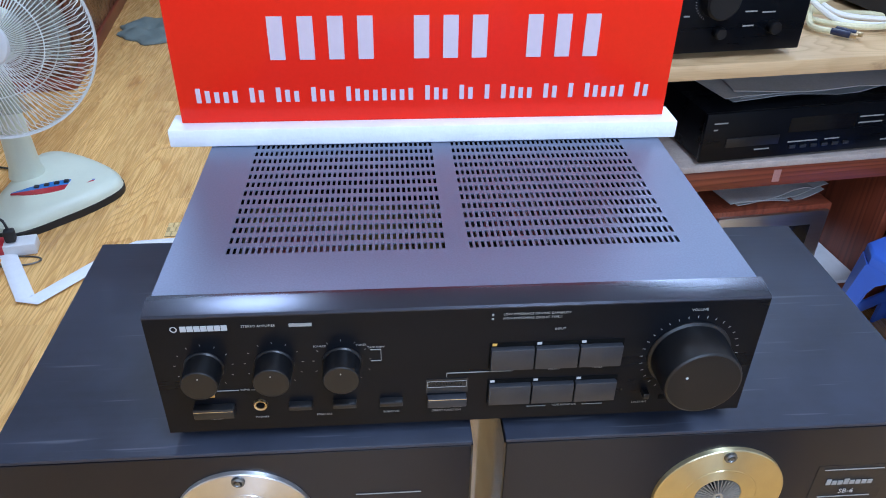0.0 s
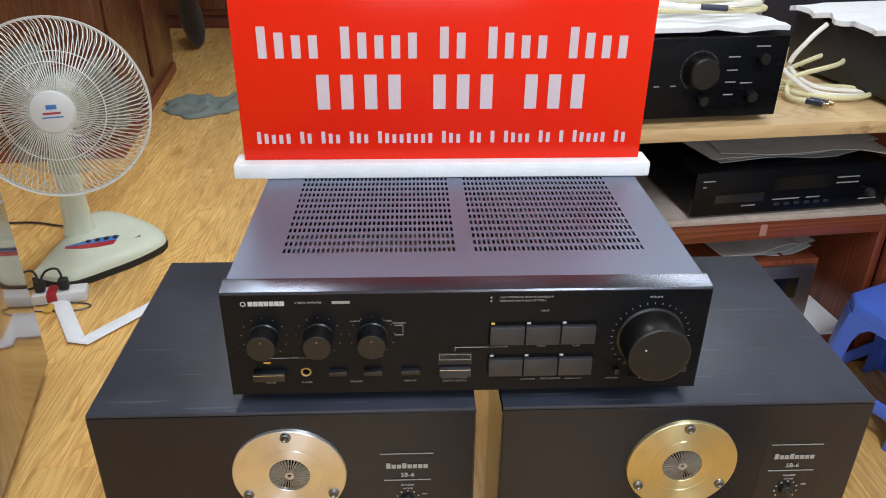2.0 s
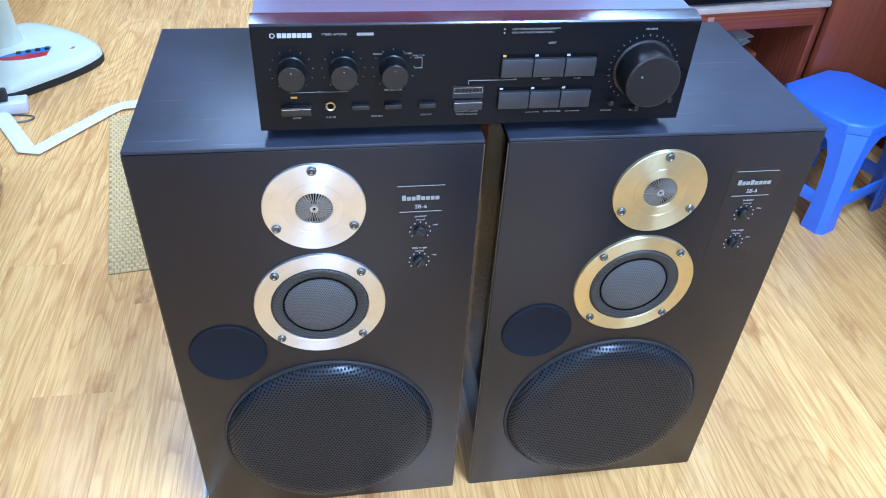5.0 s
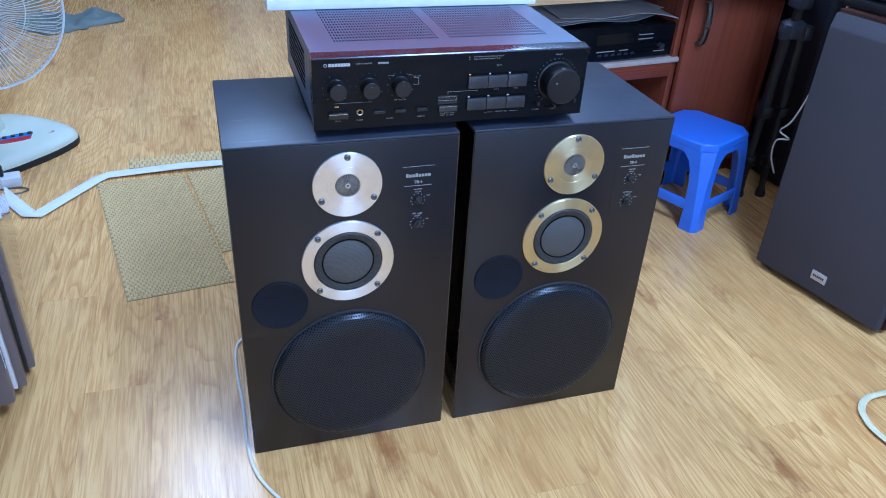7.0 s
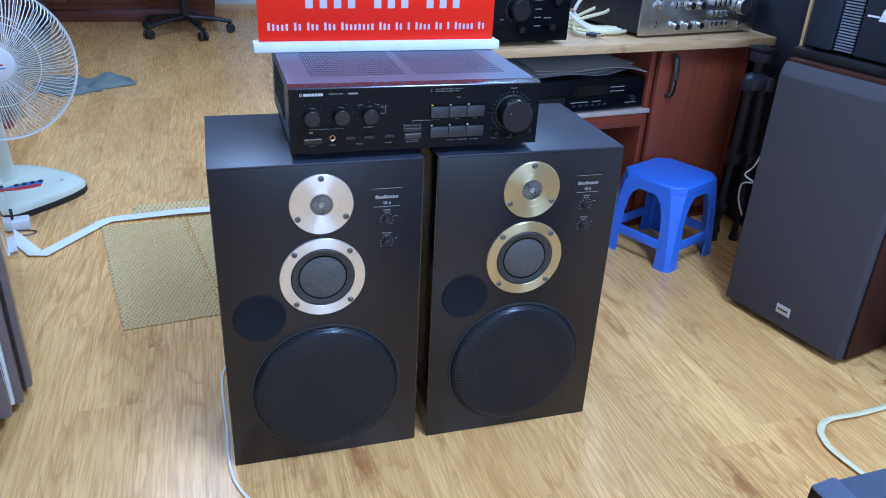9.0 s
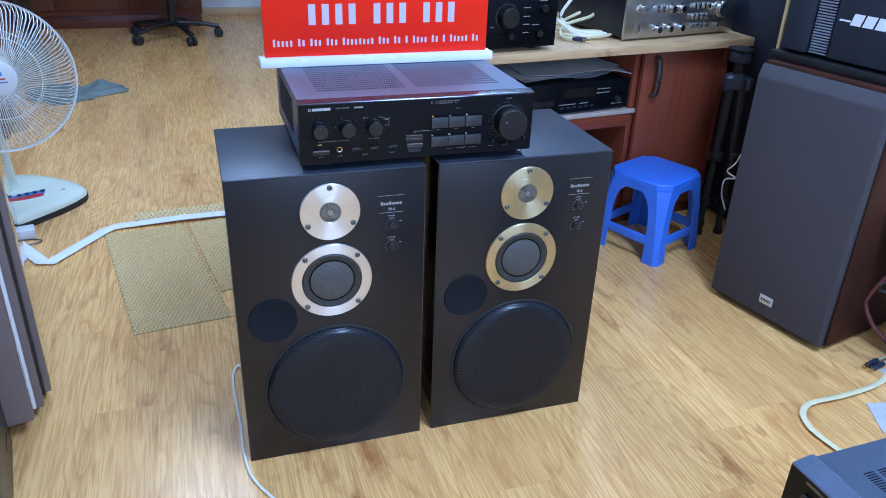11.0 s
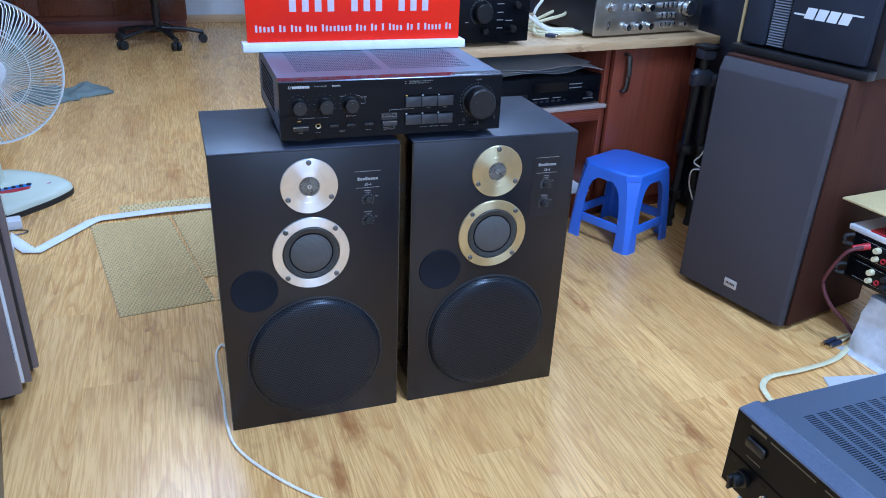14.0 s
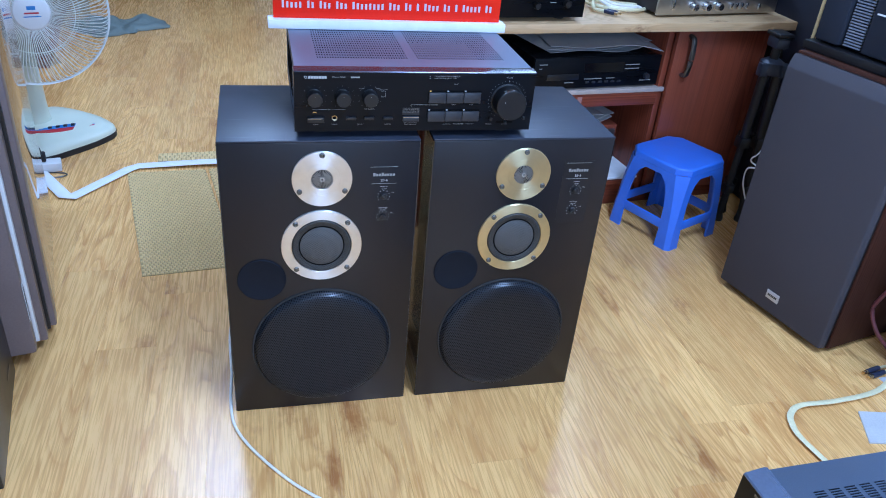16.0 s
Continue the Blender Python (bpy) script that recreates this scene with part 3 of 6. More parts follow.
    for k in range(8):
        x0 = 0.2665 + k * 0.0050
        box(logo, x0, -0.0014, 0.5290, x0 + 0.0040, -0.0008, 0.5290 + (0.0062 if k in (0, 3) else 0.0044))
    tagged(part("logo_shape", logo, M["ink_dim"], th), kind="stuff")
    for body, size, px, pz in (("SB-6", 0.0050, 0.2865, 0.5205), ("tweeter", 0.0028, 0.2865, 0.508), ("normal", 0.0023, 0.2865, 0.5035), ("mid range", 0.0028, 0.2865, 0.465), ("normal", 0.0023, 0.2865, 0.4605), ("max", 0.0022, 0.303, 0.496), ("max", 0.0022, 0.303, 0.454)):
        writing(body, size, front(px, -0.0012, pz), M["ink"], th)
    small_knob(th, 0.2865, 0.489, 40)
    small_knob(th, 0.2865, 0.4465, -30)
    return th


M["fin"] = plain("satin_aluminium_fin", (0.62, 0.61, 0.58), 0.45, metal=0.85, var=0.1)
M["mid_mesh_rim"] = perforated("mid_mesh_rim", (0.060, 0.058, 0.054), (0.022, 0.021, 0.020), 0.0026, 0.28, 0.5, 0.3)
loudspeaker(-0.279, 0.398, 0.0, M["plate_silver"], None, "black wooden three-way loudspeaker with silver driver plates")
loudspeaker(0.0945, 0.3985, 0.0, M["plate_gold"], M["panel_print"], "black wooden three-way loudspeaker with golden driver plates")


# ---- the amplifier on top ----
def slotted_plate(bm, x0, x1, y0, y1, z, groups, thick=0.001):
    """A sheet with real rectangular openings. groups: (x0, x1, y0, y1, columns, rows, width share, length share)."""
    xs, ys, holes = {x0, x1}, {y0, y1}, []
    for gx0, gx1, gy0, gy1, nc, nr, fw, fl in groups:
        px, py = (gx1 - gx0) / nc, (gy1 - gy0) / nr
        for i in range(nc):
            for j in range(nr):
                a, b = gx0 + (i + 0.5 - fw / 2) * px, gx0 + (i + 0.5 + fw / 2) * px
                c, d = gy0 + (j + 0.5 - fl / 2) * py, gy0 + (j + 0.5 + fl / 2) * py
                holes.append((round(a, 5), round(b, 5), round(c, 5), round(d, 5)))
    for a, b, c, d in holes:
        xs |= {a, b}
        ys |= {c, d}
    xs, ys = sorted(xs), sorted(ys)
    ix, iy = {v: k for k, v in enumerate(xs)}, {v: k for k, v in enumerate(ys)}
    empty = {(i, j) for a, b, c, d in holes for i in range(ix[a], ix[b]) for j in range(iy[c], iy[d])}
    grid = {}

    def vert(i, j, low):
        if (i, j, low) not in grid:
            grid[i, j, low] = bm.verts.new((xs[i], ys[j], z - (thick if low else 0)))
        return grid[i, j, low]

    nx, ny = len(xs) - 1, len(ys) - 1
    for i in range(nx):
        for j in range(ny):
            if (i, j) in empty:
                continue
            bm.faces.new([vert(*q, False) for q in ((i, j), (i + 1, j), (i + 1, j + 1), (i, j + 1))])
            for (p, q), (ni, nj) in ((((i, j), (i + 1, j)), (i, j - 1)), (((i + 1, j), (i + 1, j + 1)), (i + 1, j)), (((i + 1, j + 1), (i, j + 1)), (i, j + 1)), (((i, j + 1), (i, j)), (i - 1, j))):
                if (ni, nj) in empty or ni < 0 or nj < 0 or ni >= nx or nj >= ny:
                    bm.faces.new((vert(*q, False), vert(*p, False), vert(*p, True), vert(*q, True)))
    return bm


def knob(parent, x, z, r, h, label="", turn=0):
    kn = turned("knob", [(0, h), (r * 0.90, h), (r * 0.95, h * 0.975), (r * 0.97, h * 0.93), (r * 1.0, 0.002), (r * 1.07, 0.001), (r * 1.07, 0), (0, 0)], x, z, M["knob"], parent, 0.0, 48, label)
    kn.matrix_basis = kn.matrix_basis @ pose(0, 0, 0, 0, 0, turn)
    part("pointer_dot", lathe(B(), [(0, 0.0004), (r * 0.035, 0.0004), (r * 0.035, 0)], pose(0, r * 0.5, h, 0, 0, 0), 8), M["ink"], kn)
    return kn


def marks_round(parent, x, z, r, n, a0, a1, size):
    bm = B()
    for k in range(n):
        a = radians(a0 + (a1 - a0) * k / (n - 1))
        m = pose(x + r * math.sin(a), -0.0003, z + r * math.cos(a), 0, math.degrees(a), 0)
        vs = [bm.verts.new(m @ Vector(p)) for p in ((-size * 0.3, 0, -size), (size * 0.3, 0, -size), (size * 0.3, 0, size), (-size * 0.3, 0, size))]
        bm.faces.new(vs)
    part("scale_marks", bm, M["ink_dim"], parent)


# Lighter than the front panel: the bevel's reflected light is part of the colour.
M["trim_metal"] = plain("sheen_dark_trim", (0.050, 0.053, 0.070), 0.20, metal=0.6, var=0.1, bump=0.0, grain=0.1)
M["knob"] = plain("black_knob", (0.005, 0.005, 0.006), 0.40, fine=500, bump=0.0, grain=0.1)
AW, AH, AD = 0.42, 0.108, 0.318
amp = thing("amplifier", pose(-0.148, 0.408, 0.611), "black stereo amplifier with a slotted grey-blue top, standing across two loudspeakers", "amplifier")
part("chassis", box(B(), 0.002, 0.018, 0, AW - 0.002, AD, 0.006, 0.001), M["dark_inside"], amp)
fp = B()
prof = [(0.0, 0.0), (0.0, AH - 0.0045), (0.020, AH - 0.0045), (0.020, 0.0)]
a, b = [[fp.verts.new((x, y, z)) for y, z in prof] for x in (0, AW)]
fp.faces.new(a), fp.faces.new(b[::-1])
for k in range(len(prof)):
    fp.faces.new((a[k], a[(k + 1) % len(prof)], b[(k + 1) % len(prof)], b[k]))
part("front_panel", fp, M["black_metal"], amp, "black brushed front panel with printed lettering", 20)
tp = B()
prof = [(0.0, AH - 0.0044), (0.0, AH - 0.0036), (0.0012, AH - 0.0022), (0.0165, AH + 0.0002), (0.0199, AH + 0.0002), (0.0199, AH - 0.0044)]
a, b = [[tp.verts.new((x, y, z)) for y, z in prof] for x in (0, AW)]
tp.faces.new(a), tp.faces.new(b[::-1])
for k in range(len(prof)):
    tp.faces.new((a[k], a[(k + 1) % len(prof)], b[(k + 1) % len(prof)], b[k]))
part("top_trim", tp, M["trim_metal"], amp, "polished sloping upper edge with reflected light in its colour", 20)
cover = slotted_plate(B(), 0.002, AW - 0.002, 0.020, AD, AH - 0.001, [(0.042, 0.203, 0.066, 0.280, 36, 15, 0.55, 0.62), (0.219, 0.380, 0.066, 0.280, 36, 15, 0.55, 0.62)])
part("top_cover", cover, M["top_metal"], amp, "charcoal steel cover with rows of slots", 0)
for name, x in (("side_panel", 0.002), ("side_panel", AW - 0.003)):
    sd = B()
    box(sd, x, 0.0205, 0.0, x + 0.001, AD, AH - 0.002)
    part(name, sd, M["top_metal"], amp)
part("back_panel", box(B(), 0.003, AD - 0.002, 0.006, AW - 0.003, AD - 0.001, AH - 0.002), M["black_metal"], amp)
sv = B()
for k in range(22):
    for j in range(7):
        box(sv, 0.0012, 0.09 + k * 0.0085, 0.030 + j * 0.009, 0.0021, 0.0938 + k * 0.0085, 0.0345 + j * 0.009)
tagged(part("side_slots", sv, M["dark_inside"], amp), kind="stuff")
inside = part("circuit_board", box(B(), 0.02, 0.04, 0.012, AW - 0.02, AD - 0.02, 0.014), M["pcb"], amp)
part("transformer", box(B(), 0.045, 0.06, 0.014, 0.125, 0.14, 0.085, 0.004), M["steel"], amp)
hs = B()
for k in range(14):
    box(hs, 0.23 + k * 0.009, 0.10, 0.014, 0.233 + k * 0.009, 0.25, 0.088)
tagged(part("heat_sink", hs, M["steel"], amp), kind="stuff")
for fx in (0.045, AW - 0.045):
    for fy in (0.045, AD - 0.045):
        part("foot", lathe(B(), [(0, -0.013), (0.018, -0.013), (0.021, -0.010), (0.021, 0), (0, 0)], pose(fx, fy, 0), 24), M["rubber"], amp)
for x in (0.0335, 0.0805, 0.1265):
    knob(amp, x, 0.0615, 0.0127, 0.019)
    marks_round(amp, x, 0.0615, 0.0195, 11, -140, 140, 0.0007)
knob(amp, 0.3715, 0.0560, 0.0280, 0.030, "large black volume knob", 65)
marks_round(amp, 0.3715, 0.0560, 0.0345, 27, -145, 145, 0.0010)


def key(name, x0, x1, z0, z1, proud=0.004, mat_="button", label=""):
    part(name, box(B(), x0, -proud, z0, x1, 0.001, z1, 0.0007), M[mat_], amp, label)


key("power_button", 0.021, 0.049, 0.0175, 0.0265, 0.006, "black")
part("button_edge", box(B(), 0.0215, -0.0064, 0.0245, 0.0485, -0.0060, 0.0250), M["chrome"], amp)
part("power_lamp", box(B(), 0.0305, -0.0006, 0.0335, 0.0365, 0.0005, 0.0352), M["led"], amp, "small amber power lamp")
turned("headphone_socket", [(0.0030, -0.004), (0.0032, 0.0012), (0.0046, 0.0016), (0.0052, 0.0), (0.0030, 0.0)], 0.067, 0.0245, M["brass"], amp, 0.0, 24, "brass headphone socket")
turned("socket_hole", [(0, 0.0006), (0.0029, 0.0006), (0.0029, 0)], 0.067, 0.0245, M["dark_inside"], amp, 0.0, 16)
for x0 in (0.087, 0.118, 0.151):
    key("push_button", x0, x0 + 0.0165, 0.0215, 0.0262, 0.005, "black")
    part("button_edge", box(B(), x0 + 0.0004, -0.0054, 0.0252, x0 + 0.0161, -0.0050, 0.0257), M["button"], amp)
key("direct_button", 0.185, 0.213, 0.0185, 0.0270, 0.005, "button")
part("button_edge", box(B(), 0.1852, -0.0054, 0.0262, 0.2128, -0.0050, 0.0268), M["chrome"], amp)
part("display_window", box(B(), 0.184, -0.0005, 0.0290, 0.214, 0.0005, 0.0420), M["black"], amp)
for z0, z1 in ((0.0515, 0.0700), (0.0180, 0.0360)):
    part("button_bay", box(B(), 0.2278, -0.0004, z0 - 0.001, 0.3225, 0.0004, z1 + 0.0035), M["dark_inside"], amp)
    for k in range(3):
        x0 = 0.2288 + k * 0.0312
        key("selector_button", x0, x0 + 0.0302, z0, z1, 0.0045, "button", "dark grey selector button")
        part("indicator", box(B(), x0 + 0.0010, -0.0008, z1 + 0.0012, x0 + 0.0042, -0.0003, z1 + 0.0032), M["ink"] if (k, z0) != (0, 0.0515) else M["led"], amp)
for x, z in ((0.3445, 0.0210), (0.4055, 0.0225)):
    key("small_switch", x - 0.0022, x + 0.0022, z - 0.002, z + 0.0035, 0.006, "black")
part("balance_slot", box(B(), 0.356, -0.0004, 0.0135, 0.386, 0.0004, 0.0175), M["dark_inside"], amp)
key("balance_slider", 0.3695, 0.3735, 0.0125, 0.0185, 0.007, "black")
ln = B()
for x0, z0, x1, z1 in ((0.1985, 0.0440, 0.1989, 0.0478), (0.1985, 0.0475, 0.2440, 0.0479), (0.030, 0.0392, 0.054, 0.0395), (0.062, 0.0392, 0.085, 0.0395), (0.153, 0.0620, 0.1534, 0.0720), (0.146, 0.0718, 0.1534, 0.0722), (0.146, 0.0618, 0.1534, 0.0622), (0.258, 0.0118, 0.272, 0.0121), (0.299, 0.0118, 0.314, 0.0121), (0.1850, 0.0345, 0.2130, 0.0348), (0.1850, 0.0400, 0.2130, 0.0403), (0.1850, 0.0345, 0.1853, 0.0403), (0.2127, 0.0345, 0.2130, 0.0403)):
    box(ln, x0, -0.0008, z0, x1, -0.0002, z1)
tagged(part("printed_line", ln, M["ink_dim"], amp), kind="stuff")
lg = B()
lathe(lg, [(0.0016, 0.0003), (0.0024, 0.0003)], pose(0.0190, -0.0003, 0.0953, 90, 0, 0), 20)
for k in range(7):
    box(lg, 0.0232 + k * 0.0044, -0.0008, 0.0932, 0.0270 + k * 0.0044, -0.0002, 0.0974)
part("logo_shape", lg, M["ink"], amp)
for body, size, x, z in (("STEREO AMPLIFIER", 0.0019, 0.0735, 0.0958), ("LOW IMPEDANCE DRIVING CAPABILITY", 0.0018, 0.2590, 0.0985), ("NON-SWITCHING CIRCUIT TYPE II", 0.0018, 0.2560, 0.0950), ("INPUT", 0.0019, 0.2760, 0.0845), ("VOLUME", 0.0021, 0.3715, 0.0968), ("TONE", 0.0017, 0.0580, 0.0394), ("POWER", 0.0017, 0.0350, 0.0125), ("PHONES", 0.0017, 0.0670, 0.0125), ("SPEAKERS", 0.0018, 0.1110, 0.0125), ("SUBSONIC", 0.0017, 0.1590, 0.0125), ("CD DIRECT", 0.0034, 0.1990, 0.0374), ("FOR DIGITAL AUDIO", 0.0017, 0.1990, 0.0148), ("DIRECT FUNCTION", 0.0017, 0.1990, 0.0115), ("REC SELECTOR", 0.0018, 0.1265, 0.0400), ("SOURCE", 0.0016, 0.1120, 0.0765), ("TUNER", 0.0016, 0.1400, 0.0765), ("TAPE COPY", 0.0016, 0.1500, 0.0740), ("CD", 0.0016, 0.2440, 0.0478), ("PHONO", 0.0016, 0.2750, 0.0478), ("TUNER", 0.0016, 0.3060, 0.0478), ("TAPE MONITOR", 0.0018, 0.2855, 0.0120), ("LOUDNESS", 0.0016, 0.3420, 0.0115), ("BALANCE", 0.0016, 0.3715, 0.0110)):
    writing(body, size, front(x, -0.0004, z), M["ink_dim"], amp)
bars = B()
box(bars, 0.0935, -0.0008, 0.0946, 0.1085, -0.0002, 0.0970)
for z in (0.0985, 0.0950):
    box(bars, 0.2282, -0.0008, z - 0.0007, 0.2296, -0.0002, z + 0.0007)
tagged(part("printed_bar", bars, M["ink_dim"], amp), kind="stuff")


# ---- red board standing on the amplifier ----
M["sign_red"] = plain("glossy_red_board", (0.80, 0.020, 0.005), 0.16, var=0.04, scale=3, bump=0.0, rvar=0.03, spec=0.2, grain=0.1)
M["sign_print"] = plain("pale_pink_print", (0.60, 0.49, 0.53), 0.4, var=0.04, bump=0.0, grain=0.1)


def sign_board():
    th = thing("sign_board", pose(-0.1825, 0.652, 0.7188, 0, 0, 0.3), "glossy red board with pale bars, set in a white foam foot", "sign")
    part("foot", box(B(), 0, 0, 0, 0.4685, 0.036, 0.0168, 0.0015), M["foam"], th, "white foam foot strip")
    part("board", box(B(), 0.0105, 0.015, 0.0170, 0.4580, 0.020, 0.252, 0.0008), M["sign_red"], th, "glossy red board")

    def line(x0, x1, z, tall, low, groups, share=0.52):
        """One row of bars, word by word; a taller bar begins each word."""
        units = sum(groups) + 0.9 * (len(groups) - 1)
        step, x = (x1 - x0) / units, x0
        for n in groups:
            bm = B()
            for k in range(n):
                box(bm, x + step * k, 0.0142, z, x + step * (k + share), 0.0150, z + (tall if k == 0 or low == tall else low * (1.0 + 0.12 * (k % 3 == 1))))
            tagged(part("printed_bar", bm, M["sign_print"], th), kind="stuff")
            x += step * (n + 0.9)

    line(0.0370, 0.4380, 0.1310, 0.0330, 0.0240, (4, 5, 2, 4, 4))
    line(0.0960, 0.3990, 0.0755, 0.0380, 0.0380, (4, 3, 3))
    line(0.0270, 0.4430, 0.0365, 0.0135, 0.0100, (5, 2, 3, 3, 8, 3, 2, 1, 4, 2, 1, 5, 2))


sign_board()


# ---- tall glossy loudspeaker at the side ----
def side_loudspeaker():
    th = thing("tall_loudspeaker", pose(-0.684, 0.752, 0, 0, 0, 12), "tall loudspeaker with glossy tan side and taupe front frame", "loudspeaker")
    part("cabinet", box(B(), -0.42, 0.0, 0.03, 0.0, 0.535, 1.0, 0.002), M["gloss_brown"], th, "glossy tan cabinet that mirrors the floor")
    part("edge_frame", box(B(), -0.42, -0.052, 0.028, 0.002, -0.001, 1.0, 0.004), M["taupe"], th)
    part("shadow_gap", box(B(), -0.41, -0.066, 0.032, -0.010, -0.053, 0.99), M["black"], th)
    part("grille_frame", box(B(), -0.42, -0.105, 0.030, -0.016, -0.067, 1.0, 0.003), M["taupe"], th)
    part("white_strip", box(B(), -0.40, -0.126, 0.045, -0.030, -0.106, 0.98, 0.002), M["white"], th)
    part("grille", box(B(), -0.42, -0.160, 0.040, -0.036, -0.127, 1.0, 0.006), M["taupe"], th)
    for x in (-0.38, -0.07):
        for y in (-0.08, 0.45):
            part("foot", lathe(B(), [(0, 0), (0.022, 0), (0.026, 0.004), (0.026, 0.030), (0, 0.030)], pose(x, y, 0), 20), M["rubber"], th)
    sk = part("sticker", moved(box(B(), 0, 0, 0, 0.0006, 0.026, 0.09), pose(-0.0362, -0.157, 0.12)), M["white"], th, "white sticker with dark bars")
    bars = B()
    for k in range(14):
        box(bars, -0.0357, -0.152, 0.125 + k * 0.0056, -0.0353, -0.136, 0.1285 + k * 0.0056 - (k % 3) * 0.0006)
    tagged(part("printed_bar", bars, M["black"], th), kind="stuff")


side_loudspeaker()
bb = thing("black_loudspeaker", pose(-0.735, 0.585, 0, 0, 0, 10), "low black loudspeaker box standing on the floor", "loudspeaker")
part("cabinet", box(B(), -0.35, -0.34, 0.0, 0.0, 0.0, 0.34, 0.004), M["black"], bb)
part("logo_shape", box(B(), 0.0005, -0.10, 0.05, 0.0012, -0.045, 0.058), M["steel"], bb)


# ---- grey-fronted loudspeaker and the black box on it ----
M["alu_badge"] = plain("silver_badge", (0.62, 0.62, 0.63), 0.4, metal=0.4, var=0.05)


def grey_loudspeaker():
    th = thing("grille_loudspeaker", pose(1.150, 0.418, 0, 0, 0, 103), "large walnut loudspeaker with grey-brown cloth grille", "loudspeaker")
    # local x runs along the front towards the far side, local y points away from the front's back
    W, D, H = 0.355, 0.33, 0.665
    part("cabinet", box(B(), 0, -D, 0.012, W, -0.0, H, 0.002), M["walnut"], th)
    part("plinth", box(B(), 0.02, -D + 0.02, 0, W - 0.02, -0.02, 0.0125), M["black"], th)
    part("baffle", box(B(), 0.006, 0.0, 0.018, W - 0.006, 0.010, H - 0.006), M["black"], th)
    g = B()
    box(g, 0.001, 0.011, 0.016, W - 0.001, 0.034, H - 0.003)
    top = [v for v in g.verts if v.co.y > 0.02]
    for v in top:
        v.co.x += 0.003 if v.co.x < W / 2 else -0.008
        v.co.z += -0.032 if v.co.z > H / 2 else 0.004
    bmesh.ops.bevel(g, geom=g.edges[:], offset=0.004, segments=3, profile=0.5, affect="EDGES")
    part("grille", g, M["grille_cloth"], th, "grey-brown cloth grille with bevelled edges")
    bd = part("badge", box(B(), 0.150, 0.0335, 0.058, 0.190, 0.036, 0.082, 0.0006), M["alu_badge"], th, "small silver badge")
    bars = B()
    for k in range(6):
        box(bars, 0.156 + k * 0.005, 0.0360, 0.067, 0.1595 + k * 0.005, 0.0364, 0.073)
    tagged(part("logo_shape", bars, M["black"], bd), kind="stuff")


grey_loudspeaker()


def black_monitor():
    th = thing("monitor_speaker", pose(1.205, 0.425, 0.666, 0, 0, 103), "black monitor loudspeaker lying on the walnut loudspeaker", "loudspeaker")
    W, D, H = 0.36, 0.26, 0.24
    part("cabinet", box(B(), -0.01, -D, 0, W + 0.01, 0.0, H, 0.006), M["vinyl"], th)
    part("base_rail", box(B(), -0.012, 0.0, 0.0, W + 0.012, 0.034, 0.022, 0.003), M["black"], th)
    part("grille", box(B(), 0.012, 0.0, 0.028, 0.225, 0.026, H - 0.006, 0.006), M["grille_black"], th)
    part("grille", box(B(), 0.285, 0.0, 0.028, W - 0.006, 0.026, H - 0.006, 0.006), M["grille_black"], th)
    for k in range(30):
        z = 0.032 + k * 0.0066
        part("vent_slat", box(B(), 0.232, 0.004, z, 0.278, 0.018, z + 0.0036), M["slat_grey"], th)
    part("vent_back", box(B(), 0.229, 0.0, 0.028, 0.281, 0.004, H - 0.008), M["dark_inside"], th)
    lg = B()
    for k in range(4):
        x0 = 0.186 - k * 0.030
        q = [lg.verts.new((x0 - dx, 0.0268, z)) for dx, z in ((0.0, 0.112), (0.0255, 0.112), (0.0325, 0.138), (0.007, 0.138))]
        lg.faces.new(q)
    q = [lg.verts.new(p) for p in ((0.214, 0.0268, 0.118), (0.186, 0.0268, 0.118), (0.185, 0.0268, 0.122), (0.213, 0.0268, 0.122))]
    lg.faces.new(q)
    q = [lg.verts.new(p) for p in ((0.064, 0.0268, 0.134), (0.038, 0.0268, 0.134), (0.037, 0.0268, 0.138), (0.063, 0.0268, 0.138))]
    lg.faces.new(q)
    tagged(part("logo_shape", lg, M["white"], th), kind="stuff")


M["slat_grey"] = plain("grey_vent_plastic", (0.20, 0.21, 0.25), 0.4)
M["grille_black"] = plain("black_speaker_cloth", (0.026, 0.029, 0.042), 0.85, fine=1400, bump=0.4, spec=0.25)
black_monitor()


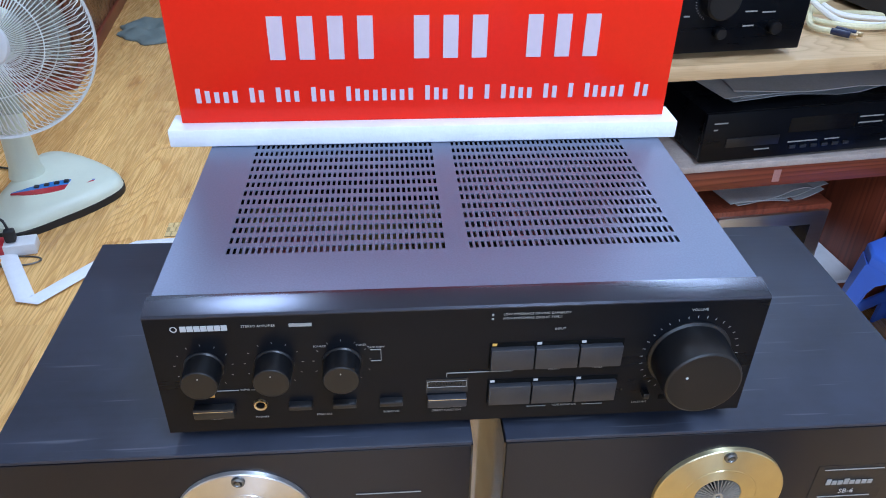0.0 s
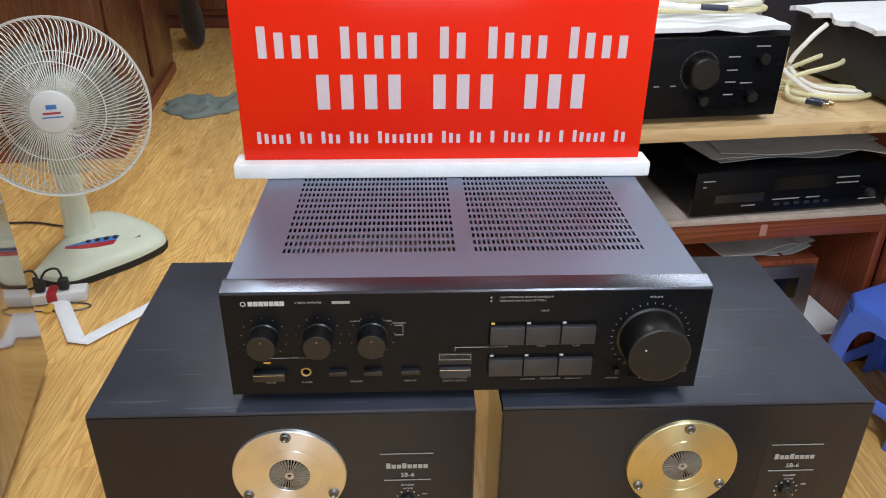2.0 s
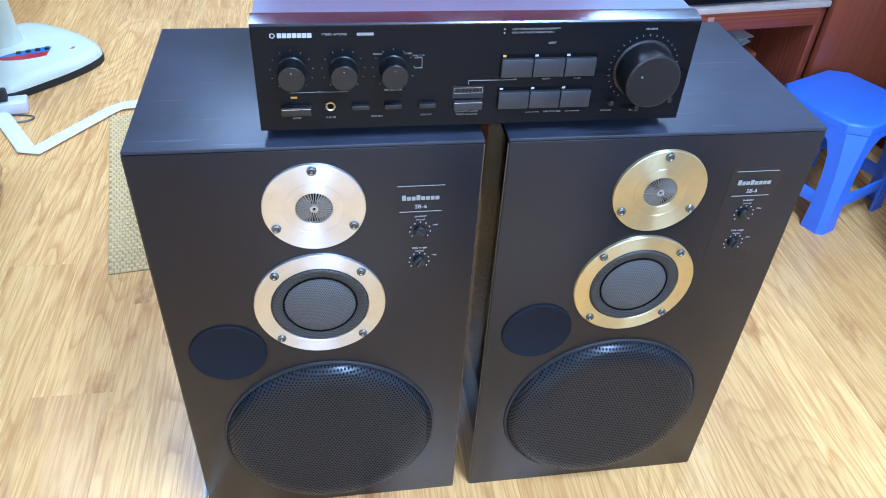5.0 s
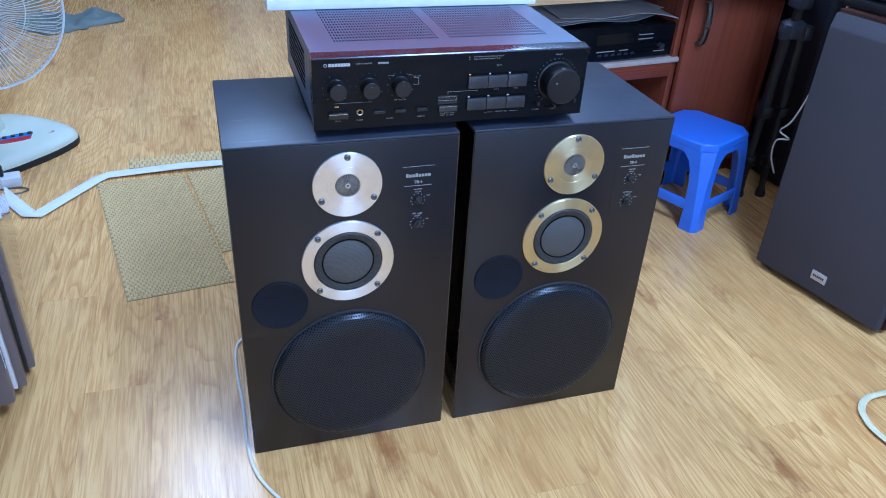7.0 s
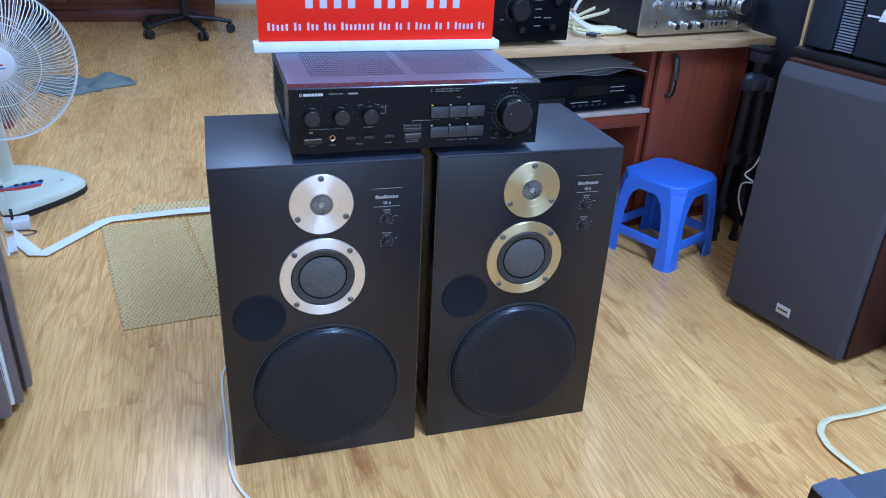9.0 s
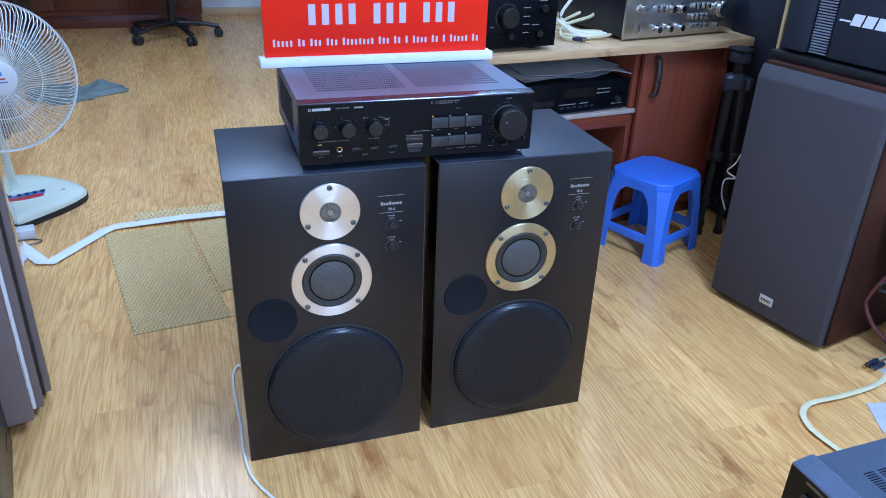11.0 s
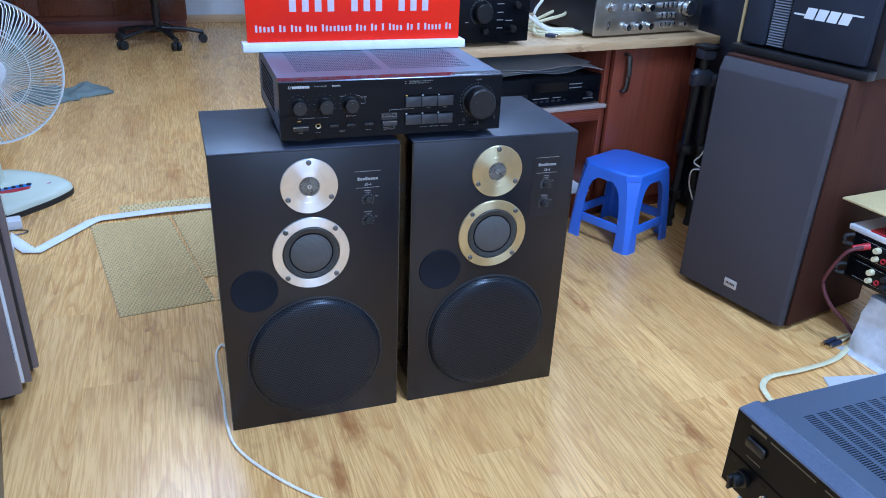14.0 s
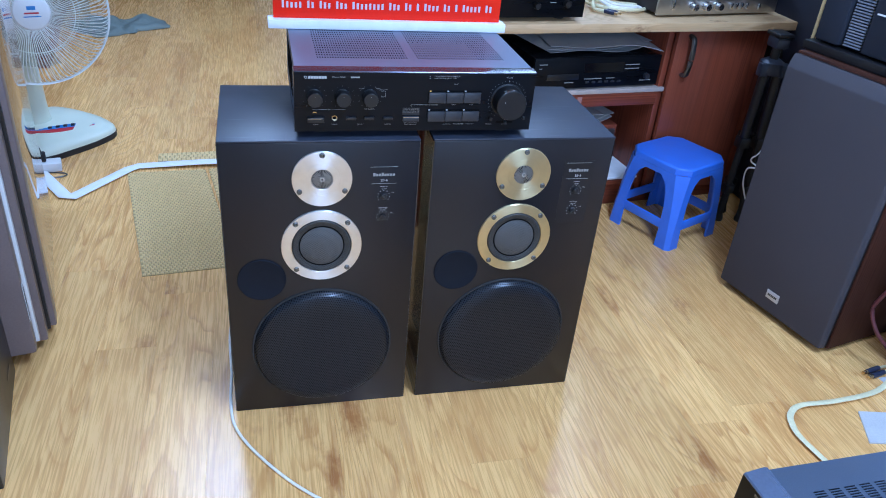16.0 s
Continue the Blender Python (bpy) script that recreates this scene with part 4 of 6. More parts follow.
# ---- blue stool ----
def stool():
    th = thing("stool", pose(1.028, 1.085, 0, 0, 0, 24), "small blue plastic stool standing on the wooden floor", "stool")
    T, F, H = 0.109, 0.121, 0.256
    seat = B()
    out = []
    c = 0.034
    for sx, sy in ((1, 1), (-1, 1), (-1, -1), (1, -1)):
        pts = [(sx * T, sy * (T - c)), (sx * (T - c), sy * T)]
        out += pts if sx * sy > 0 else pts[::-1]
    prism(seat, out, H - 0.0221, H)
    bmesh.ops.bevel(seat, geom=[q for q in seat.edges if min(v.co.z for v in q.verts) > H - 0.001], offset=0.007, segments=4, profile=0.5, affect="EDGES")
    part("seat", seat, M["blue"], th)
    for sx, sy in ((1, 1), (-1, 1), (-1, -1), (1, -1)):
        lb = B()
        # an angle-shaped leg that widens at the top
        def ring(k, spread, w, t):
            px, py = sx * spread, sy * spread
            ch = 0.012 + 0.022 * (k / H) ** 2
            q = [(px - sx * w, py), (px - sx * ch, py), (px, py - sy * ch), (px, py - sy * w), (px - sx * t, py - sy * w), (px - sx * t, py - sy * (t + ch * 0.6)), (px - sx * (t + ch * 0.6), py - sy * t), (px - sx * w, py - sy * t)]
            return [lb.verts.new((x, y, k)) for x, y in q]
        hs = [(0.0, 0.050), (0.06, 0.046), (0.135, 0.047), (0.175, 0.052), (0.200, 0.062), (0.216, 0.078), (0.226, 0.098), (0.2338, 0.107)]
        rings = [ring(z, F + (T - 0.0005 - F) * z / H, w, 0.007) for z, w in hs]
        for r0, r1 in zip(rings, rings[1:]):
            for k in range(8):
                lb.faces.new((r0[k], r0[(k + 1) % 8], r1[(k + 1) % 8], r1[k]))
        lb.faces.new(rings[0]), lb.faces.new(rings[-1])
        part("leg", lb, M["blue"], th)
    for k in range(4):
        rl = B()
        s = F + (T - 0.0015 - F) * 0.085 / H
        box(rl, -s + 0.03, -s + 0.001, 0.058, s - 0.03, -s + 0.007, 0.088, 0.002)
        ob = part("rail", rl, M["blue"], th)
        ob.matrix_basis = pose(0, 0, 0, 0, 0, 90 * k)
        ob = part("apron", box(B(), -T + 0.06, -T - 0.0005, H - 0.038, T - 0.06, -T + 0.006, H - 0.0222), M["blue"], th)
        ob.matrix_basis = pose(0, 0, 0, 0, 0, 90 * k)


stool()


# ---- desk with shelf and cupboard ----
M["lining"] = plain("pale_chipboard", (0.52, 0.43, 0.37), 0.7, var=0.2, scale=30, bump=0.3)
M["pink_chalk"] = plain("pink_chalk", (0.50, 0.24, 0.20), 0.8)
DESK = pose(1.020, 1.228, 0, 0, 0, 6.5)
desk = thing("desk", DESK, "cherry wood desk with open shelf, cupboard door and pine board top", "desk")
part("side_panel", box(B(), 0.318, 0.0, 0.0, 0.338, 0.50, 0.585, 0.001), M["cherry"], desk)
part("divider", box(B(), -0.022, 0.018, 0.06, -0.002, 0.50, 0.585, 0.001), M["cherry"], desk)
part("divider", box(B(), -0.615, 0.018, 0.06, -0.595, 0.50, 0.585, 0.001), M["cherry"], desk)
part("side_panel", box(B(), -0.84, 0.0, 0.0, -0.82, 0.50, 0.585, 0.001), M["cherry"], desk)
part("back_board", box(B(), -0.819, 0.485, 0.0, 0.317, 0.499, 0.585), M["cherry"], desk)
part("shelf", box(B(), -0.594, 0.012, 0.352, -0.0225, 0.484, 0.392, 0.001), M["cherry_x"], desk)
part("shelf_lining", box(B(), -0.594, 0.008, 0.393, -0.003, 0.484, 0.406, 0.002), M["lining"], desk, "pale chipboard lining on the shelf")
part("bottom_shelf", box(B(), -0.819, 0.02, 0.075, 0.317, 0.484, 0.095, 0.001), M["cherry_x"], desk)
part("plinth", box(B(), -0.819, 0.03, 0.0, 0.317, 0.05, 0.0745, 0.001), M["cherry_x"], desk)
part("lower_lining", box(B(), -0.594, 0.016, 0.0955, -0.023, 0.484, 0.104, 0.002), M["foam"], desk)
part("drawer_front", box(B(), -0.819, 0.0, 0.10, -0.616, 0.018, 0.58, 0.002), M["cherry"], desk)
door = part("door", box(B(), -0.001, -0.002, 0.055, 0.317, 0.017, 0.583, 0.002), M["cherry"], desk, "cherry veneered cupboard door")
part("handle", tube(B(), [(0.040, 0.0, 0.448), (0.040, -0.022, 0.455), (0.041, -0.028, 0.49), (0.041, -0.028, 0.53), (0.040, -0.022, 0.562), (0.040, 0.0, 0.568)], 0.0065, 8, 0.009), M["steel"], door, "curved pewter handle")
part("top_rail", box(B(), -0.819, 0.004, 0.5855, 0.338, 0.50, 0.594), M["white"], desk)
part("desktop", box(B(), -0.850, -0.055, 0.5945, 0.395, 0.52, 0.620, 0.003), M["pine"], desk, "rough pine board top")
part("price_mark", box(B(), -0.30, 0.0112, 0.36, -0.285, 0.0119, 0.385), M["pink_chalk"], desk, "faded white scrawl")


def on_desk(u, v, z, turn=0):
    return DESK @ pose(u, v, z, 0, 0, turn)


# ---- devices on the desk ----
def desk_amplifier():
    th = thing("amplifier", on_desk(-0.790, -0.037, 0.621, 0), "black full-size amplifier with knobs standing on the desk", "amplifier")
    W, H, D = 0.432, 0.152, 0.26
    part("case", box(B(), 0.003, 0.012, 0.014, W - 0.003, D, H - 0.002, 0.002), M["black_metal"], th)
    part("front_panel", box(B(), 0, 0, 0.012, W, 0.0118, H, 0.002), M["black_metal"], th)
    for x in (0.05, W - 0.05):
        for y in (0.05, D - 0.05):
            part("foot", lathe(B(), [(0, 0), (0.016, 0), (0.018, 0.012), (0, 0.012)], pose(x, y, 0), 16), M["rubber"], th)
    turned("volume_knob", [(0, 0.024), (0.024, 0.024), (0.027, 0.021), (0.028, 0), (0, 0)], 0.275, 0.095, M["knob"], th, 0.0, 40)
    marks_round(th, 0.275, 0.095, 0.034, 41, -150, 150, 0.0014)
    for x, z, r in ((0.05, 0.115, 0.012), (0.11, 0.115, 0.012), (0.11, 0.05, 0.012), (0.285, 0.045, 0.009), (0.385, 0.115, 0.010), (0.375, 0.05, 0.010), (0.05, 0.05, 0.010)):
        turned("small_knob", [(0, 0.016), (r * 0.85, 0.016), (r, 0.013), (r, 0), (0, 0)], x, z, M["knob"], th, 0.0, 24)
    bars = B()
    for x, z, w in ((0.165, 0.108, 0.030), (0.168, 0.100, 0.024), (0.335, 0.118, 0.022), (0.335, 0.095, 0.020), (0.335, 0.074, 0.020), (0.335, 0.052, 0.018), (0.385, 0.135, 0.026), (0.365, 0.072, 0.022), (0.05, 0.135, 0.014), (0.11, 0.135, 0.014), (0.17, 0.070, 0.010), (0.20, 0.070, 0.010), (0.23, 0.070, 0.010)):
        box(bars, x - w / 2, -0.0006, z - 0.0011, x + w / 2, -0.0001, z + 0.0011)
    tagged(part("printed_bar", bars, M["ink_dim"], th), kind="stuff")


desk_amplifier()
fb = B()
n, k = 16, 12
vs = [[fb.verts.new((0.44 * i / n - 0.01 + 0.004 * noise.noise((i * 0.7, j, 3)), 0.26 * j / k, 0.003 + 0.006 * noise.noise((i * 0.5, j * 0.5, 1.0)))) for j in range(k + 1)] for i in range(n + 1)]
for i in range(n):
    for j in range(k):
        fb.faces.new((vs[i][j], vs[i + 1][j], vs[i + 1][j + 1], vs[i][j + 1]))
r = bmesh.ops.extrude_face_region(fb, geom=fb.faces[:])
for v in [g for g in r["geom"] if isinstance(g, bmesh.types.BMVert)]:
    v.co.z += 0.008
sheet = solid("foam_sheet", fb, M["foam"], "wavy white foam sheet lying on the black amplifier", "foam sheet")
sheet.matrix_basis = on_desk(-0.785, -0.027, 0.7765, 0)


def silver_amplifier():
    th = thing("amplifier", on_desk(-0.095, 0.002, 0.621, 4), "silver amplifier with brushed face and many knobs on the desk", "amplifier")
    W, H, D = 0.455, 0.122, 0.33
    part("case", box(B(), 0.004, 0.008, 0.010, W - 0.004, D, H - 0.002, 0.002), M["taupe_dark"], th)
    part("front_panel", box(B(), 0, 0, 0.006, W, 0.0078, H, 0.0015), M["alu"], th, "brushed aluminium front panel")
    for x, z, r in ((0.125, 0.030, 0.011), (0.172, 0.030, 0.011), (0.219, 0.030, 0.011), (0.058, 0.092, 0.012), (0.172, 0.088, 0.012), (0.212, 0.088, 0.012), (0.385, 0.080, 0.026)):
        turned("knob", [(0, 0.020), (r * 0.85, 0.020), (r * 0.95, 0.018), (r, 0.003), (r * 1.2, 0.002), (r * 1.2, 0), (0, 0)], x, z, M["chrome"], th, 0.0, 28)
    for k in range(4):
        for z in (0.022, 0.052, 0.084):
            part("lever_switch", box(B(), 0.262 + k * 0.020, -0.012, z, 0.270 + k * 0.020, 0.0, z + 0.018, 0.001), M["chrome"], th)
    for x in (0.112, 0.136):
        part("lever_switch", box(B(), x, -0.010, 0.080, x + 0.009, 0.0, 0.100, 0.001), M["chrome"], th)
    part("lever_switch", box(B(), 0.046, -0.008, 0.022, 0.055, 0.0, 0.052, 0.001), M["chrome"], th)
    part("lever_switch", box(B(), 0.375, -0.008, 0.018, 0.383, 0.0, 0.036, 0.001), M["chrome"], th)


M["alu"] = plain("brushed_aluminium", (0.58, 0.57, 0.55), 0.32, metal=1.0, var=0.12, stretch=(0.3, 20, 20), fine=120)
M["taupe_dark"] = plain("dark_steel_case", (0.020, 0.020, 0.024), 0.4, metal=0.2)
silver_amplifier()
ws = B()
n, k = 10, 26
vs = [[ws.verts.new((0.45 * i / n + (0.008 * math.sin(j * 1.3) if i == 0 else 0.0), 0.33 * j / k, 0.004 + (0.004 * math.sin(j * 0.9) if i < 2 else 0.0))) for j in range(k + 1)] for i in range(n + 1)]
for i in range(n):
    for j in range(k):
        ws.faces.new((vs[i][j], vs[i + 1][j], vs[i + 1][j + 1], vs[i][j + 1]))
r = bmesh.ops.extrude_face_region(ws, geom=ws.faces[:])
for v in [g for g in r["geom"] if isinstance(g, bmesh.types.BMVert)]:
    v.co.z += 0.010
sheet = solid("foam_sheet", ws, M["foam"], "white foam sheet with a wavy edge on the silver amplifier", "foam sheet")
sheet.matrix_basis = on_desk(-0.110, 0.010, 0.7432, 4)


def disc_player():
    th = thing("disc_player", on_desk(-0.458, 0.010, 0.4065, 1.5), "black disc player on the desk shelf under papers", "disc player")
    W, H, D = 0.43, 0.098, 0.33
    part("case", box(B(), 0.003, 0.010, 0.008, W - 0.003, D, H - 0.002, 0.002), M["black_metal"], th)
    part("front_panel", box(B(), 0, 0, 0.006, W, 0.0098, H, 0.002), M["black_metal"], th)
    part("display", box(B(), 0.165, -0.0006, 0.052, 0.300, 0.0, 0.080), M["gloss_black"], th)
    part("disc_tray", box(B(), 0.045, -0.002, 0.032, 0.150, 0.0, 0.050, 0.001), M["black"], th)
    for k in range(6):
        part("push_button", box(B(), 0.175 + k * 0.022, -0.003, 0.020, 0.187 + k * 0.022, 0.0, 0.026, 0.0006), M["button"], th)
    turned("knob", [(0, 0.012), (0.008, 0.012), (0.009, 0.0), (0, 0)], 0.385, 0.036, M["button"], th, 0.0, 20)
    bars = B()
    for x, z, w in ((0.028, 0.080, 0.026), (0.02, 0.068, 0.008), (0.12, 0.024, 0.03), (0.20, 0.033, 0.06), (0.26, 0.033, 0.03), (0.33, 0.060, 0.05), (0.33, 0.072, 0.05), (0.385, 0.022, 0.04)):
        box(bars, x - w / 2, -0.0008, z - 0.0012, x + w / 2, -0.0002, z + 0.0012)
    tagged(part("printed_bar", bars, M["ink_dim"], th), kind="stuff")
    for x in (0.04, W - 0.04):
        part("foot", lathe(B(), [(0, 0), (0.014, 0), (0.014, 0.0079), (0, 0.0079)], pose(x, 0.05, 0), 16), M["rubber"], th)
        part("foot", lathe(B(), [(0, 0), (0.014, 0), (0.014, 0.0079), (0, 0.0079)], pose(x, D - 0.05, 0), 16), M["rubber"], th)


M["gloss_black"] = plain("gloss_black_glass", (0.006, 0.006, 0.008), 0.08, bump=0)
disc_player()


def small_receiver():
    th = thing("receiver", on_desk(-0.37, 0.05, 0.105, 0), "small silver receiver on the bottom shelf of the desk", "receiver")
    W, H, D = 0.26, 0.165, 0.30
    part("case", box(B(), 0, 0.010, 0.004, W, D, H, 0.003), M["cherry"], th, "wooden case")
    part("front_panel", box(B(), 0.010, 0, 0.008, W - 0.010, 0.0098, H - 0.010, 0.002), M["alu"], th)
    part("display", box(B(), 0.060, -0.001, 0.075, W - 0.045, 0.0, 0.125), M["gloss_black"], th)
    for x in (0.14, 0.175):
        turned("knob", [(0, 0.018), (0.011, 0.018), (0.013, 0.0), (0, 0)], x, 0.040, M["chrome"], th, 0.0, 24)


small_receiver()
M["paper"] = plain("grey_white_paper", (0.60, 0.60, 0.60), 0.7, var=0.12, scale=20)


def loose_sheets(m, w, d, n, label, name="papers"):
    th = thing(name, m, label, "paper")
    rs = random.Random(5)
    for k in range(n):
        bm = B()
        nx = 8
        rows = [[bm.verts.new((w * i / nx, d * j / 3, 0.012 * math.sin(i * 0.9 + k) * (i / nx) + 0.004)) for j in range(4)] for i in range(nx + 1)]
        for i in range(nx):
            for j in range(3):
                bm.faces.new((rows[i][j], rows[i + 1][j], rows[i + 1][j + 1], rows[i][j + 1]))
        r = bmesh.ops.extrude_face_region(bm, geom=bm.faces[:])
        for v in [g for g in r["geom"] if isinstance(g, bmesh.types.BMVert)]:
            v.co.z += 0.0012
        ob = part("sheet", bm, M["paper"], th)
        ob.matrix_basis = pose(rs.uniform(-0.02, 0.02), rs.uniform(-0.02, 0.02), k * 0.006, 0, 0, rs.uniform(-9, 9))


loose_sheets(on_desk(-0.40, 0.035, 0.5055), 0.36, 0.22, 4, "loose grey papers and sleeves on the disc player")
loose_sheets(on_desk(-0.32, 0.06, 0.272), 0.20, 0.18, 3, "grey papers lying on the small receiver")


# ---- cables on the desk ----
def coil(name, m, pts, r, mat_, label, plugs=()):
    th = thing(name, m, label, "cable")
    part("lead", tube(B(), pts, r, 8), mat_, th)
    for p, q in plugs:
        part("plug", cyl(B(), p, q, 0.0055, None, 14, 0.001), M["plug_blue"], th, "dark blue plug body")
        d = (Vector(q) - Vector(p)).normalized()
        part("plug_tip", cyl(B(), Vector(q), Vector(q) + d * 0.010, 0.0042, None, 14), M["brass"], th)
    return th


M["plug_blue"] = plain("dark_blue_plug", (0.03, 0.035, 0.07), 0.35)
coil("audio_cable", on_desk(-0.30, 0.03, 0.623), [(-0.05, 0.06, 0.05), (0.02, 0.08, 0.03), (0.10, 0.10, 0.012), (0.19, 0.09, 0.008), (0.21, 0.04, 0.008), (0.14, 0.02, 0.008), (0.07, 0.06, 0.008), (0.05, 0.14, 0.010), (0.13, 0.20, 0.02), (0.22, 0.18, 0.06), (0.19, 0.12, 0.05), (0.08, 0.10, 0.03), (0.04, 0.05, 0.008), (0.055, 0.012, 0.007)], 0.0052, M["cream"], "cream audio cable coiled on the desk", [((0.055, 0.015, 0.007), (0.075, -0.012, 0.007)), ((0.07, 0.022, 0.007), (0.09, -0.006, 0.007))])
coil("audio_cable", on_desk(-0.74, 0.02, 0.786), [(0.0, 0.06, 0.008), (0.10, 0.03, 0.012), (0.22, 0.06, 0.010), (0.33, 0.04, 0.012), (0.40, 0.07, 0.010), (0.36, 0.12, 0.012), (0.2, 0.13, 0.014), (0.08, 0.16, 0.012), (0.02, 0.12, 0.012)], 0.0055, M["cream"], "cream audio cable lying on the foam sheet", [((0.10, 0.02, 0.012), (0.15, 0.03, 0.012))])
coil("audio_cable", on_desk(-0.70, 0.0, 0.796), [(-0.02, 0.10, 0.008), (0.08, 0.07, 0.018), (0.20, 0.03, 0.014), (0.30, 0.05, 0.016), (0.345, 0.09, 0.010), (0.30, 0.13, 0.012), (0.18, 0.10, 0.016), (0.06, 0.14, 0.012)], 0.0055, M["bead_white"], "white audio cable piled on the black amplifier", [((0.20, 0.025, 0.016), (0.245, 0.015, 0.014))])
coil("audio_cable", on_desk(-0.33, 0.01, 0.623), [(0.00, 0.10, 0.09), (0.05, 0.09, 0.06), (0.12, 0.07, 0.014), (0.20, 0.05, 0.008), (0.225, 0.075, 0.008), (0.15, 0.11, 0.012), (0.10, 0.13, 0.05), (0.12, 0.12, 0.10), (0.16, 0.13, 0.13)], 0.0048, M["bead_white"], "white audio cable looping up from the desk")
sh = solid("paper_sheet", prism(B(), [(-0.84, 0.09), (-0.34, 0.05), (-0.30, 0.40), (-0.83, 0.44)], 0.0, 0.0012), M["paper"], "white paper sheet spread under the desk amplifier", "paper")
sh.matrix_basis = DESK @ pose(0, 0, 0.6203)
coil("power_cord", on_desk(-0.84, 0.06, 0.622), [(0.0, -0.02, 0.004), (-0.005, 0.0, 0.05), (0.01, 0.02, 0.11), (0.04, 0.05, 0.17), (0.06, 0.12, 0.12)], 0.004, M["rubber"], "black power cord rising from the desk")


# ---- standing fan ----
M["grille_wire"] = plain("pale_grey_wire", (0.80, 0.82, 0.80), 0.35, var=0.06, grain=0.1)
M["blade"] = plain("pale_translucent_blade", (0.42, 0.52, 0.46), 0.3, var=0.1)
M["red"] = plain("red_print", (0.50, 0.03, 0.04), 0.4, var=0.1)
M["blue_print"] = plain("blue_print", (0.05, 0.22, 0.60), 0.4, var=0.1)
M["blade"].node_tree.nodes["Principled BSDF"].inputs["Alpha"].default_value = 0.25
M["cord"] = plain("black_cord", (0.015, 0.014, 0.014), 0.5)


def spokes(bm, profile, n, r, twist):
    """Bent wires from the middle to the rim, following a profile of (radius, height)."""
    for k in range(n):
        a0 = 2 * math.pi * k / n
        line = [Vector((q * math.cos(a0 + twist * i / len(profile)), q * math.sin(a0 + twist * i / len(profile)), h)) for i, (q, h) in enumerate(profile)]
        rings = []
        for i, p in enumerate(line):
            d = (line[min(i + 1, len(line) - 1)] - line[max(i - 1, 0)]).normalized()
            s = d.orthogonal().normalized()
            u = d.cross(s)
            rings.append([bm.verts.new(p + (s * math.cos(w) + u * math.sin(w)) * r) for w in (0.4, 2.5, 4.6)])
        for g, h in zip(rings, rings[1:]):
            for j in range(3):
                bm.faces.new((g[j], g[(j + 1) % 3], h[(j + 1) % 3], h[j]))
    return bm


def ring(bm, R, h, r, seg=72):
    prof = [(R + r * math.cos(2 * math.pi * k / 8), h + r * math.sin(2 * math.pi * k / 8)) for k in range(9)]
    return lathe(bm, prof, None, seg)


